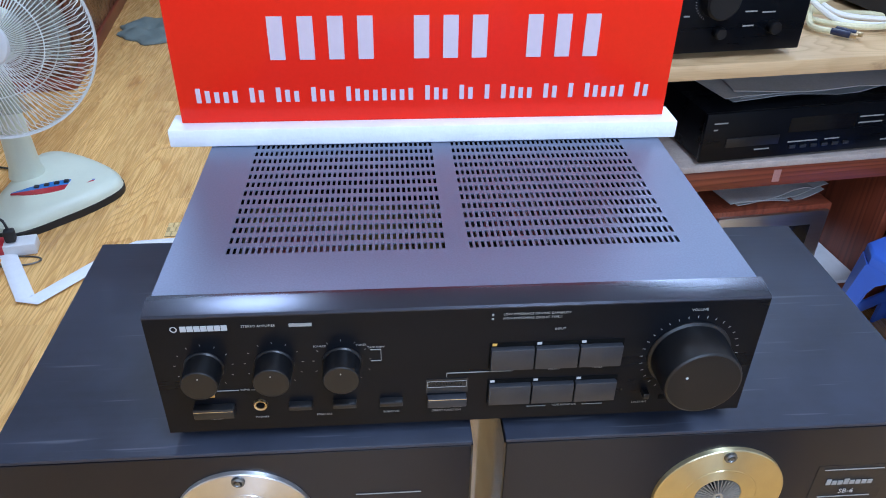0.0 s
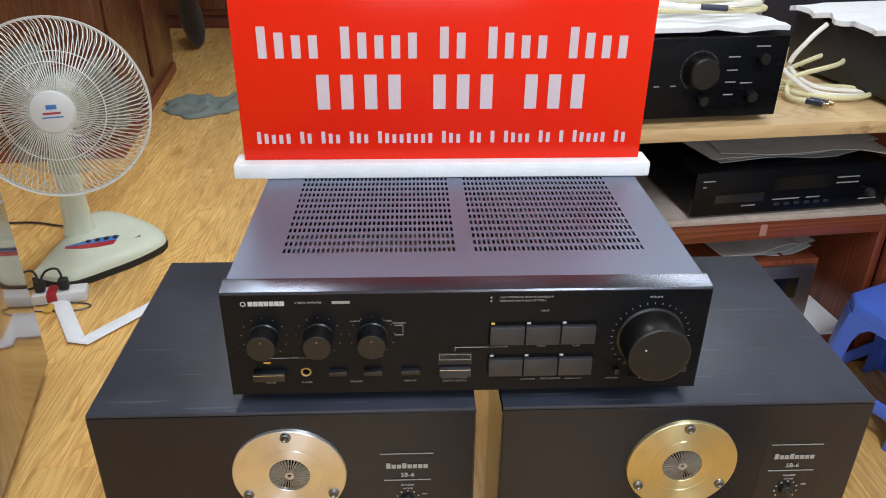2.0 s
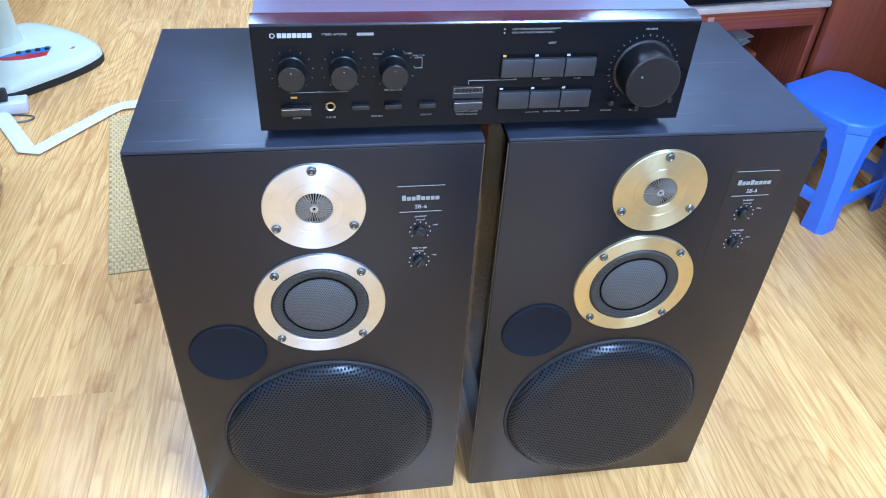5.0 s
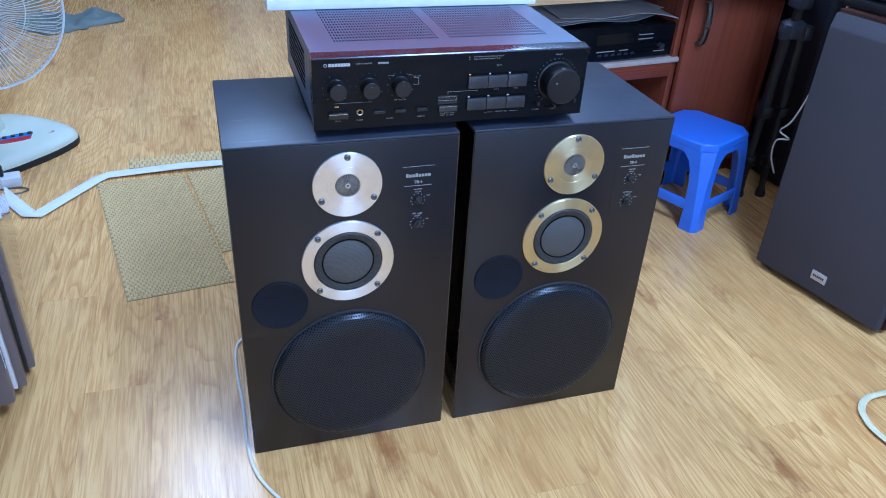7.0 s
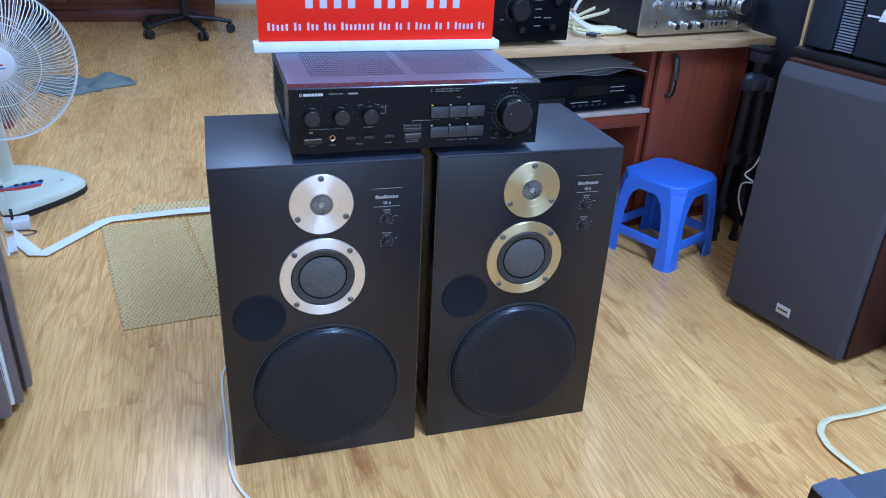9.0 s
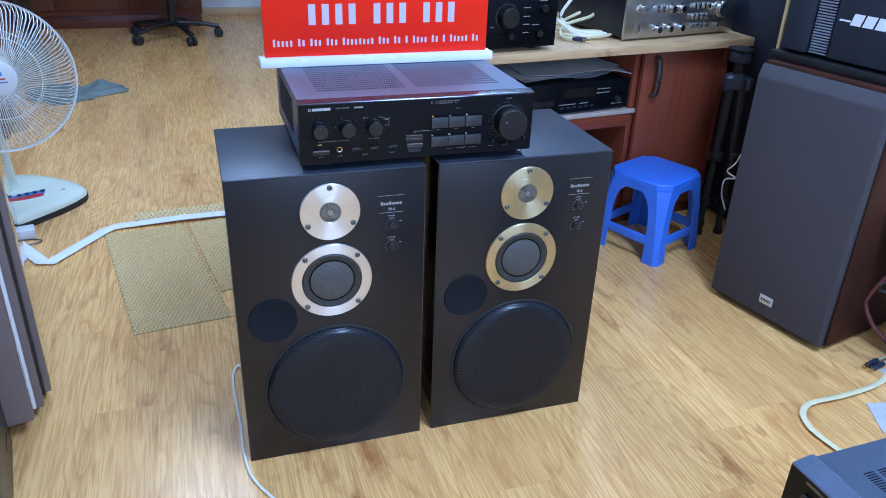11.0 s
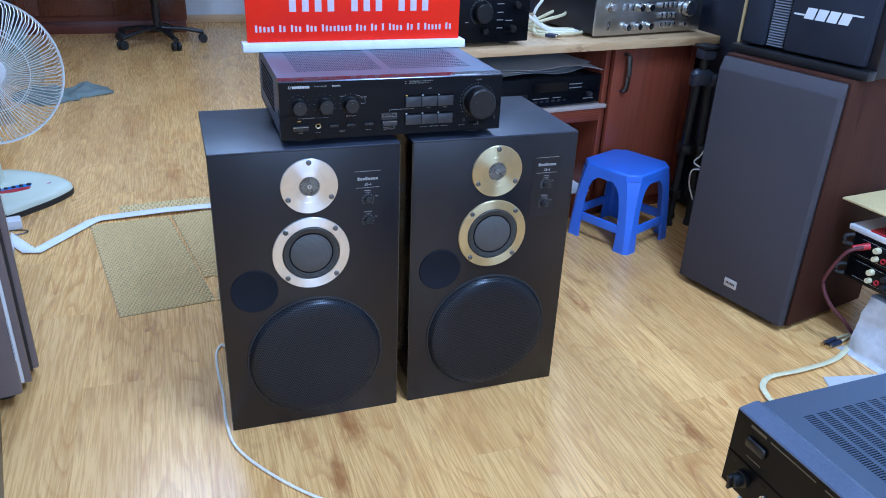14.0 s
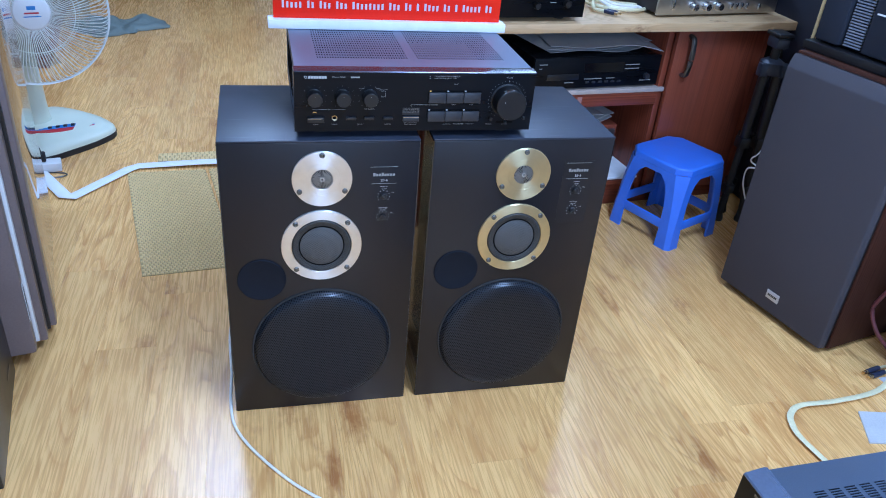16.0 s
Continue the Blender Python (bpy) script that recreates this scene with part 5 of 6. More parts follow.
def fan():
    th = thing("electric_fan", pose(-0.868, 1.860, 0), "pale mint electric fan with round wire grille on a teardrop base", "fan")
    ctrl = [(-0.125, -0.175), (-0.03, -0.205), (0.06, -0.13), (0.125, -0.05), (0.150, 0.02), (0.11, 0.09), (0.02, 0.165), (-0.07, 0.205), (-0.115, 0.16), (-0.125, 0.0)]
    pts = [(p.x * 1.10, p.y * 1.06) for p in curve_points([(*c, 0) for c in ctrl + ctrl[:1]], 5)[:-1]]
    part("base_rim", prism(B(), [(x * 1.0, y * 1.0) for x, y in pts], 0.0, 0.018, 0.003), M["rubber"], th, "dark rubber rim")
    top = B()
    levels = [(0.985, 0.019), (0.97, 0.030), (0.90, 0.040), (0.74, 0.046), (0.5, 0.050)]
    rings = [[top.verts.new((x * s, y * s, z)) for x, y in pts] for s, z in levels]
    for g, h in zip(rings, rings[1:]):
        for k in range(len(pts)):
            top.faces.new((g[k], g[(k + 1) % len(pts)], h[(k + 1) % len(pts)], h[k]))
    top.faces.new(rings[-1])
    base = part("base", top, M["mint"], th)
    for name, mat_, off in (("control_panel", "blue_print", 0.012), ("control_panel", "red", -0.010)):
        sp = B()
        n = 12
        up, lo = [], []
        for k in range(n + 1):
            t = k / n
            x = -0.085 + 0.185 * t
            y = -0.075 + 0.075 * t
            w = 0.032 * math.sin(math.pi * min(max(t, 0.03), 0.97)) ** 0.8
            a, b = (w, 0.0) if off > 0 else (0.0, -w)
            z = 0.0505 - 0.004 * t
            up.append(sp.verts.new((x, y + a, z))), lo.append(sp.verts.new((x, y + b, z)))
        for k in range(n):
            sp.faces.new((lo[k], lo[k + 1], up[k + 1], up[k]))
        ex = bmesh.ops.extrude_face_region(sp, geom=sp.faces[:])
        for v in [q for q in ex["geom"] if isinstance(q, bmesh.types.BMVert)]:
            v.co.z += 0.0022
        part(name, sp, M[mat_], base, mat_.split("_")[0] + " printed control strip")
    for k in range(4):
        part("speed_button", box(B(), -0.04 + k * 0.022, -0.046 + k * 0.0095, 0.044, -0.028 + k * 0.022, -0.034 + k * 0.0095, 0.056, 0.002), M["button"], base)
    sx, sy = -0.090, 0.045
    part("stem", lathe(B(), [(0.046, 0.046), (0.039, 0.075), (0.036, 0.14), (0.033, 0.22), (0.030, 0.30), (0.027, 0.33), (0, 0.33)], pose(sx, sy, 0, 0, 0, 0), 28), M["mint"], th)
    nrm = Vector((0.27, -0.94, 0.16)).normalized()
    hub = Vector((0.010, -0.165, 0.470))
    m = Matrix.Translation(hub) @ nrm.to_track_quat("Z", "Y").to_matrix().to_4x4()
    neck = B()
    tube(neck, [(sx, sy, 0.31), (sx + 0.004, sy - 0.012, 0.38), (sx + 0.01, sy - 0.03, 0.44)], 0.024, 14)
    part("neck", neck, M["mint"], th)
    part("motor_housing", lathe(B(), [(0, -0.245), (0.035, -0.240), (0.058, -0.215), (0.066, -0.170), (0.064, -0.125), (0.050, -0.105), (0, -0.105)], m, 32), M["mint"], th)
    R = 0.222
    front_prof = [(0.050, -0.004), (0.080, -0.002), (0.115, -0.010), (0.155, -0.024), (0.198, -0.040), (0.215, -0.056), (R, -0.066)]
    back_prof = [(0.050, -0.112), (0.10, -0.118), (0.145, -0.114), (0.178, -0.100), (R - 0.004, -0.078), (R, -0.070)]
    fg = spokes(B(), front_prof, 112, 0.00135, 0.30)
    ring(fg, 0.120, -0.0105, 0.0014)
    part("front_grille", moved(fg, m), M["grille_wire"], th, "front grille of fine curved wires", 0)
    bg = spokes(B(), back_prof, 90, 0.0012, 0.30)
    ring(bg, 0.14, -0.115, 0.0014)
    part("rear_grille", moved(bg, m), M["grille_wire"], th, "", 0)
    part("rim_band", moved(lathe(B(), [(R - 0.002, -0.062), (R + 0.003, -0.060), (R + 0.004, -0.072), (R + 0.003, -0.080), (R - 0.002, -0.078), (R - 0.002, -0.062)], None, 96), m), M["grille_wire"], th)
    cap = part("hub_cap", moved(lathe(B(), [(0, 0.007), (0.040, 0.0062), (0.049, 0.003), (0.053, -0.004), (0.050, -0.008), (0, -0.008)], None, 40), m), M["white"], th, "white hub cap with printed mark")
    for x0, x1, y0, y1, k in ((-0.012, 0.012, 0.008, 0.019, "blue_print"), (-0.021, 0.019, -0.004, 0.001, "red"), (-0.024, 0.024, -0.013, -0.010, "blue_print")):
        part("printed_bar", moved(box(B(), x0, y0, 0.0066, x1, y1, 0.0078), m), M[k], cap)
    for k in range(3):
        bl = B()
        rows = []
        for i in range(7):
            q = 0.035 + 0.135 * i / 6
            row = []
            for j in range(7):
                a = 2 * math.pi * k / 3 + (j / 6 - 0.5) * (1.5 - 0.25 * i / 6) + 0.25 * i / 6
                row.append(bl.verts.new((q * math.cos(a), q * math.sin(a), -0.070 + 0.034 * (j / 6 - 0.5))))
            rows.append(row)
        for g, h in zip(rows, rows[1:]):
            for j in range(6):
                bl.faces.new((g[j], g[j + 1], h[j + 1], h[j]))
        ex = bmesh.ops.extrude_face_region(bl, geom=bl.faces[:])
        bmesh.ops.translate(bl, verts=[q for q in ex["geom"] if isinstance(q, bmesh.types.BMVert)], vec=(0, 0, 0.0015))
        part("blade", moved(bl, m), M["blade"], th)
    part("spindle", moved(lathe(B(), [(0, -0.105), (0.036, -0.105), (0.036, -0.050), (0.030, -0.046), (0, -0.046)], None, 24), m), M["mint"], th)
    part("flex", tube(B(), [(-0.12, 0.12, 0.015), (-0.20, 0.16, 0.006), (-0.32, 0.19, 0.005), (-0.50, 0.16, 0.005)], 0.0032, 8), M["cord"], th)


fan()


# ---- socket strip beside the fan ----
st = thing("socket_strip", pose(-0.895, 1.590, 0, 0, 0, 12), "white and red socket strip with black plugs on the floor", "socket strip")
part("body", box(B(), -0.065, -0.024, 0.0, 0.065, 0.024, 0.030, 0.004), M["white"], st)
part("red_band", box(B(), -0.030, -0.0252, 0.002, -0.005, 0.0252, 0.0312, 0.001), M["red"], st)
for x in (-0.045, 0.012):
    part("plug", box(B(), x - 0.012, -0.012, 0.0313, x + 0.012, 0.012, 0.062, 0.005), M["rubber"], st)
    part("flex", tube(B(), [(x, 0, 0.058), (x - 0.01, 0.01, 0.085), (x - 0.045, 0.03, 0.070), (x - 0.08, 0.05, 0.020), (x - 0.13, 0.06, 0.004)], 0.0032, 8), M["cord"], st)
wl = thing("wire_loop", pose(-0.860, 1.545, 0), "thin grey wire loop with a yellow band on the floor", "wire")
part("wire", tube(B(), [(-0.09, 0.01, 0.003), (-0.03, 0.022, 0.003), (0.03, 0.020, 0.003), (0.052, 0.006, 0.003), (0.03, -0.012, 0.003), (-0.03, -0.018, 0.003), (-0.09, -0.016, 0.003)], 0.002, 6), M["steel"], wl)
part("band", box(B(), -0.055, -0.026, 0.0, -0.035, 0.028, 0.008, 0.002), M["led"], wl)


# ---- floor: mats, foam strip, cloth, cables ----
def woven_mat(name, quad, z, nx, ny, label):
    """Beaded anti-slip mat between four corners."""
    th = thing(name, Matrix(), label, "floor mat", "anti-slip mats")
    a, b, c, d = [Vector((*p, 0)) for p in quad]

    def at(u, v):
        return (a * (1 - u) + b * u) * (1 - v) + (d * (1 - u) + c * u) * v

    low = B()
    bot, top = [[low.verts.new(at(u, v) + Vector((0, 0, h))) for u, v in ((0, 0), (1, 0), (1, 1), (0, 1))] for h in (z, z + 0.0018)]
    low.faces.new(bot[::-1]), low.faces.new(top)
    for k in range(4):
        low.faces.new((bot[k], bot[(k + 1) % 4], top[(k + 1) % 4], top[k]))
    part("backing", low, M["mat_gap"], th)
    beads = B()
    for i in range(nx):
        for j in range(ny):
            o = 0.5 if j % 2 else 0.0
            if i + o + 0.95 > nx:
                continue
            q = [at((i + o + x) / nx, (j + y) / ny) for x, y in ((0.04, 0.02), (0.86, 0.02), (0.86, 0.90), (0.04, 0.90))]
            mid = sum(q, Vector()) / 4
            lo = [beads.verts.new(p + Vector((0, 0, z + 0.0019))) for p in q]
            hi = [beads.verts.new(p.lerp(mid, 0.38) + Vector((0, 0, z + 0.0050))) for p in q]
            beads.faces.new(hi)
            for k in range(4):
                beads.faces.new((lo[k], lo[(k + 1) % 4], hi[(k + 1) % 4], hi[k]))
    tagged(part("bead_field", beads, M["mat"], th, "", 0), kind="stuff")


woven_mat("floor_mat", [(-0.518, 0.931), (-0.279, 0.960), (-0.390, 1.572), (-0.630, 1.553)], 0.0, 22, 58, "tan beaded anti-slip mat lying flat on the floor")
woven_mat("floor_mat", [(-0.300, 1.10), (-0.02, 1.17), (-0.10, 1.630), (-0.380, 1.574)], 0.0, 24, 46, "tan beaded anti-slip mat lying partly behind a loudspeaker")
woven_mat("floor_mat", [(-0.545, 1.640), (0.0, 1.680), (-0.005, 1.745), (-0.548, 1.705)], 0.0, 36, 3, "narrow tan strip of anti-slip mat")
strip = solid("foam_strip", tube(B(), [(-1.05, 1.56, 0.006), (-0.915, 1.578, 0.006), (-0.885, 1.560, 0.006), (-0.785, 1.395, 0.006), (-0.765, 1.385, 0.006), (-0.63, 1.575, 0.006), (-0.60, 1.598, 0.0065), (-0.40, 1.612, 0.011), (-0.15, 1.618, 0.011)], 0.0050, 8, 0.0195, smooth=False), M["foam"], "bent white foam strip lying across the floor", "foam strip")


def cloth():
    bm = B()
    nr, na = 14, 60
    mid = bm.verts.new((0, 0, 0.035))
    rings = []
    for i in range(1, nr + 1):
        row = []
        for k in range(na):
            a = 2 * math.pi * k / na
            edge = 0.78 + 0.16 * math.sin(2 * a + 0.6) + 0.12 * math.sin(3 * a) + 0.05 * math.sin(7 * a + 1) + 0.03 * math.sin(13 * a)
            q = edge * i / nr
            u, v = q * math.cos(a), q * math.sin(a)
            h = 0.006 + (1 - i / nr) ** 0.5 * (0.022 + 0.060 * noise.noise((u * 3.2, v * 3.6, 7))) + 0.014 * abs(noise.noise((u * 7, v * 7, 2))) * (1 - 0.6 * i / nr)
            row.append(bm.verts.new((u * 0.25, v * 0.22, max(h, 0.006))))
        rings.append(row)
    for k in range(na):
        bm.faces.new((mid, rings[0][k], rings[0][(k + 1) % na]))
    for g, h in zip(rings, rings[1:]):
        for k in range(na):
            bm.faces.new((g[k], g[(k + 1) % na], h[(k + 1) % na], h[k]))
    ex = bmesh.ops.extrude_face_region(bm, geom=bm.faces[:])
    bmesh.ops.translate(bm, verts=[q for q in ex["geom"] if isinstance(q, bmesh.types.BMVert)], vec=(0, 0, -0.005))
    ob = solid("cloth", bm, M["cloth"], "crumpled grey-green cloth lying on the floor", "cloth", smooth=80)
    ob.matrix_basis = pose(-0.89, 3.28, 0, 0, 0, -4)


M["cloth"] = plain("grey_green_cloth", (0.22, 0.26, 0.24), 0.9, var=0.25, scale=9, fine=600, bump=0.5, spec=0.2)
cloth()
solid("speaker_cable", tube(B(), [(-0.262, 0.75, 0.004), (-0.290, 0.71, 0.004), (-0.2955, 0.64, 0.004), (-0.2905, 0.52, 0.004), (-0.290, 0.42, 0.004), (-0.277, 0.34, 0.004), (-0.225, 0.25, 0.004), (-0.145, 0.157, 0.004), (-0.02, 0.06, 0.004), (0.12, -0.06, 0.004), (0.22, -0.25, 0.004)], 0.0030, 10), M["bead_white"], "white speaker cable trailing over the floor", "cable")
solid("ribbon_cable", tube(B(), [(1.42, 0.36, 0.006), (1.31, 0.335, 0.006), (1.18, 0.268, 0.006), (1.05, 0.247, 0.008), (0.955, 0.245, 0.008), (0.912, 0.222, 0.008), (0.895, 0.190, 0.008), (0.890, 0.150, 0.008), (0.905, 0.05, 0.008), (0.92, -0.10, 0.008)], 0.0022, 8, 0.0072), M["cream"], "flat cream twin cable on the floor", "cable")
pl = thing("plug_lead", pose(1.215, 0.322, 0, 0, 0, 8), "cream lead with two dark blue gold-tipped plugs on the floor", "cable")
for dy in (0.0, 0.016):
    part("lead", tube(B(), [(0.03, dy, 0.006), (0.09, dy * 0.5 + 0.01, 0.006), (0.18, 0.025, 0.006)], 0.0035, 8), M["cream"], pl)
    part("plug", cyl(B(), (0.03, dy, 0.0065), (-0.012, dy - 0.004, 0.0065), 0.0065, None, 14, 0.001), M["plug_blue"], pl)
    part("plug_tip", cyl(B(), (-0.0122, dy - 0.004, 0.0065), (-0.026, dy - 0.005, 0.0065), 0.005, None, 12), M["brass"], pl)


# ---- amplifier in front, on a white carton ----
def near_amplifier():
    m = pose(0.412, -0.212, 0.0, 0, 0, -88)
    ct = thing("carton", m, "white carton under the black amplifier", "box")
    part("body", box(B(), 0.02, 0.02, 0.0, 0.45, 0.36, 0.212, 0.003), M["white"], ct)
    th = thing("amplifier", m @ pose(0, 0, 0.236), "black amplifier with blue-grey slotted top on a carton", "amplifier")
    W, H, D = 0.435, 0.134, 0.36
    pf = B()
    prof = [(0.0, 0.0), (0.0, H - 0.006), (0.036, H - 0.006), (0.036, 0.0)]
    a, b = [[pf.verts.new((x, y, z)) for y, z in prof] for x in (0, W)]
    pf.faces.new(a), pf.faces.new(b[::-1])
    for k in range(len(prof)):
        pf.faces.new((a[k], a[(k + 1) % len(prof)], b[(k + 1) % len(prof)], b[k]))
    part("front_panel", pf, M["black_metal"], th, "", 20)
    tr = B()
    prof = [(0.0, H - 0.0059), (0.0, H - 0.005), (0.002, H - 0.003), (0.030, H + 0.002), (0.0362, H), (0.0362, H - 0.0059)]
    a, b = [[tr.verts.new((x, y, z)) for y, z in prof] for x in (0, W)]
    tr.faces.new(a), tr.faces.new(b[::-1])
    for k in range(len(prof)):
        tr.faces.new((a[k], a[(k + 1) % len(prof)], b[(k + 1) % len(prof)], b[k]))
    part("top_trim", tr, M["trim_sheen"], th, "sloping front edge with blue-grey reflected sheen in its colour", 20)
    groups = [(0.048, W - 0.048, 0.072 + 0.0245 * r, 0.0895 + 0.0245 * r, 84, 1, 0.5, 1.0) for r in range(10)]
    part("top_cover", slotted_plate(B(), 0.003, W - 0.003, 0.0365, D, H - 0.001, groups), M["top_near"], th, "blue-grey steel cover with long slots", 0)
    part("case", box(B(), 0.003, 0.0365, 0.0, W - 0.003, D, H - 0.050), M["black_metal"], th)
    for x in (0.003, W - 0.004):
        part("side_panel", box(B(), x, 0.0366, H - 0.050, x + 0.001, D, H - 0.0022), M["top_metal"], th)
    part("groove", box(B(), 0.0, -0.0006, 0.056, W, 0.0, 0.0585), M["dark_inside"], th)
    part("power_button", box(B(), 0.030, -0.006, 0.088, 0.066, 0.0, 0.104, 0.003), M["black"], th)
    turned("knob", [(0, 0.022), (0.008, 0.022), (0.010, 0.020), (0.0105, 0.006), (0.0135, 0.005), (0.0135, 0), (0, 0)], 0.038, 0.030, M["knob"], th, 0.0, 24)
    part("pointer_ridge", box(B(), 0.0355, -0.027, 0.019, 0.0405, -0.020, 0.041, 0.001), M["knob"], th)
    turned("headphone_socket", [(0.004, 0), (0.0042, 0.002), (0.0065, 0.002), (0.007, 0), (0.004, 0)], 0.082, 0.028, M["chrome"], th, 0.0, 20)
    bars = B()
    box(bars, 0.030, -0.0008, 0.119, 0.060, -0.0002, 0.123)
    box(bars, 0.068, -0.0008, 0.1195, 0.150, -0.0002, 0.1215)
    box(bars, 0.165, -0.0008, 0.1195, 0.235, -0.0002, 0.1215)
    box(bars, 0.034, -0.0008, 0.070, 0.062, -0.0002, 0.072)
    tagged(part("printed_bar", bars, M["ink_gold"], th), kind="stuff")
    for x in (0.05, W - 0.05):
        for y in (0.06, D - 0.06):
            part("foot", lathe(B(), [(0, -0.024), (0.020, -0.024), (0.022, -0.020), (0.022, 0), (0, 0)], pose(x, y, 0), 20), M["rubber"], th)


# The chamfer's bright blue reflection is put into this trim colour.
M["trim_sheen"] = plain("sheen_blue_grey_trim", (0.19, 0.235, 0.36), 0.25, metal=0.7, var=0.1, bump=0.0)
M["top_near"] = plain("slate_blue_steel_cover", (0.12, 0.15, 0.22), 0.34, metal=0.6, var=0.12, scale=3, fine=700, bump=0.04)
M["ink_gold"] = plain("dull_gold_print", (0.14, 0.115, 0.07), 0.5, var=0.1)
near_amplifier()


# ---- stacked devices on a wrapped carton ----
M["wrap"] = plain("milky_plastic_wrap", (0.66, 0.67, 0.70), 0.22, var=0.15, scale=12, fine=60, bump=0.6)
M["cardboard"] = plain("yellow_cardboard", (0.78, 0.62, 0.29), 0.8, var=0.12, scale=15)


def wrapped_stack():
    m = pose(1.237, 0.376, 0, 0, 0, -85)
    bx = thing("wrapped_carton", m, "carton wrapped in crinkled clear plastic", "box")
    bm = B()
    n = 18
    box(bm, 0.09, 0.010, 0.0, 0.46, 0.32, 0.162)
    bmesh.ops.subdivide_edges(bm, edges=bm.edges[:], cuts=n, use_grid_fill=True)
    for v in bm.verts:
        k = noise.noise(v.co * 16.0) * 0.010 + noise.noise(v.co * 40.0) * 0.004
        sx, sy = (v.co.x - 0.275) / 0.185, (v.co.y - 0.165) / 0.155
        if v.co.z > 0.003:
            v.co.x += sx * (k + 0.02 * (1 - v.co.z / 0.164))
            v.co.y += sy * (k + 0.02 * (1 - v.co.z / 0.164))
        else:
            v.co.x += sx * 0.03
            v.co.y += sy * 0.03
    part("wrapping", bm, M["wrap"], bx, "crinkled plastic wrapping")
    sheet_ = B()
    prism(sheet_, [(-0.02, -0.05), (0.20, -0.04), (0.21, 0.06), (0.0, 0.05)], 0.0, 0.003)
    pp = solid("paper_sheet", sheet_, M["paper"], "white paper sheet on the floor by the carton", "paper")
    pp.matrix_basis = pose(1.072, 0.165, 0.0, 0, 0, -14)
    th = thing("mixer", m @ pose(0.0, 0.0, 0.178), "black rack unit with rows of sockets and knobs", "audio mixer")
    part("case", box(B(), 0, 0.004, 0, 0.44, 0.30, 0.125, 0.004), M["black"], th)
    for r in range(2):
        z0 = 0.010 + r * 0.058
        part("rack_panel", box(B(), 0.010, -0.002, z0, 0.43, 0.004, z0 + 0.050, 0.001), M["black_metal"], th)
        bars = B()
        for x0, z1, x1, z2 in ((0.03, 0.004, 0.40, 0.0048), (0.03, 0.046, 0.40, 0.0468)):
            box(bars, x0, -0.0026, z0 + z1, x1, -0.0019, z0 + z2)
        tagged(part("printed_line", bars, M["ink_dim"], th), kind="stuff")
        for k in range(9):
            x = 0.078 + k * 0.040
            turned("knob", [(0, 0.013), (0.0070, 0.013), (0.0085, 0.0), (0, 0)], x, z0 + 0.036, M[("cream", "rubber")[k % 2]], th, -0.002, 14)
            turned("socket", [(0.004, 0), (0.0045, 0.004), (0.0068, 0.004), (0.0075, 0), (0.004, 0)], x + 0.02, z0 + 0.016, M[("red", "rubber")[k % 2]], th, -0.002, 14)
            turned("knob", [(0, 0.011), (0.0065, 0.011), (0.0078, 0.0), (0, 0)], x, z0 + 0.014, M[("cream", "rubber")[k % 2]], th, -0.002, 14)
    for z in (0.02, 0.10):
        part("grip", tube(B(), [(0.006, -0.002, z - 0.01), (-0.004, -0.018, z - 0.006), (-0.004, -0.018, z + 0.012), (0.006, -0.002, z + 0.016)], 0.005, 8), M["rubber"], th)
    bk = thing("book", m @ pose(-0.012, -0.006, 0.304, 0, 0, 1), "thin white and red booklet on the rack unit", "booklet")
    part("page_block", box(B(), 0, 0, 0, 0.30, 0.22, 0.014, 0.002), M["white"], bk)
    part("cover", box(B(), 0.055, 0.004, 0.0142, 0.29, 0.21, 0.0185, 0.001), M["red"], bk)
    sb = thing("small_box", m @ pose(0.062, 0.02, 0.3228), "small black box between the booklet and the cardboard", "box")
    part("body", box(B(), 0, 0, 0, 0.22, 0.17, 0.048, 0.003), M["black"], sb)
    cb = thing("cardboard", m @ pose(-0.045, -0.015, 0.3712, 0, 0, 1), "flat piece of yellow cardboard lying on top", "cardboard")
    part("panel", box(B(), 0, 0, 0, 0.38, 0.26, 0.005, 0.001), M["cardboard"], cb)
    cl = thing("microphone_cable", Matrix(), "dark red braided cable hanging down to the floor", "cable")
    a = m @ Vector((0.052, -0.022, 0.282))
    part("lead", tube(B(), [a, (1.190, 0.340, 0.264), (1.180, 0.365, 0.200), (1.180, 0.370, 0.160), (1.193, 0.345, 0.115), (1.240, 0.325, 0.065), (1.300, 0.330, 0.010), (1.36, 0.345, 0.006), (1.44, 0.36, 0.006)], 0.0048, 10), M["maroon"], cl)
    part("plug", cyl(B(), m @ Vector((0.054, -0.002, 0.284)), a + Vector((-0.012, 0.020, -0.010)), 0.009, 0.0075, 16, 0.001), M["red"], cl)


M["maroon"] = plain("maroon_braid", (0.11, 0.022, 0.028), 0.5, fine=900, bump=0.5)
wrapped_stack()


# ---- tripod and dark things beside the desk ----
# Lit copy of the tripod's black: light on head and hinges put into the colour.
M["tripod_lit"] = plain("lit_black_alloy", (0.040, 0.046, 0.066), 0.35, metal=0.2, grain=0.1)


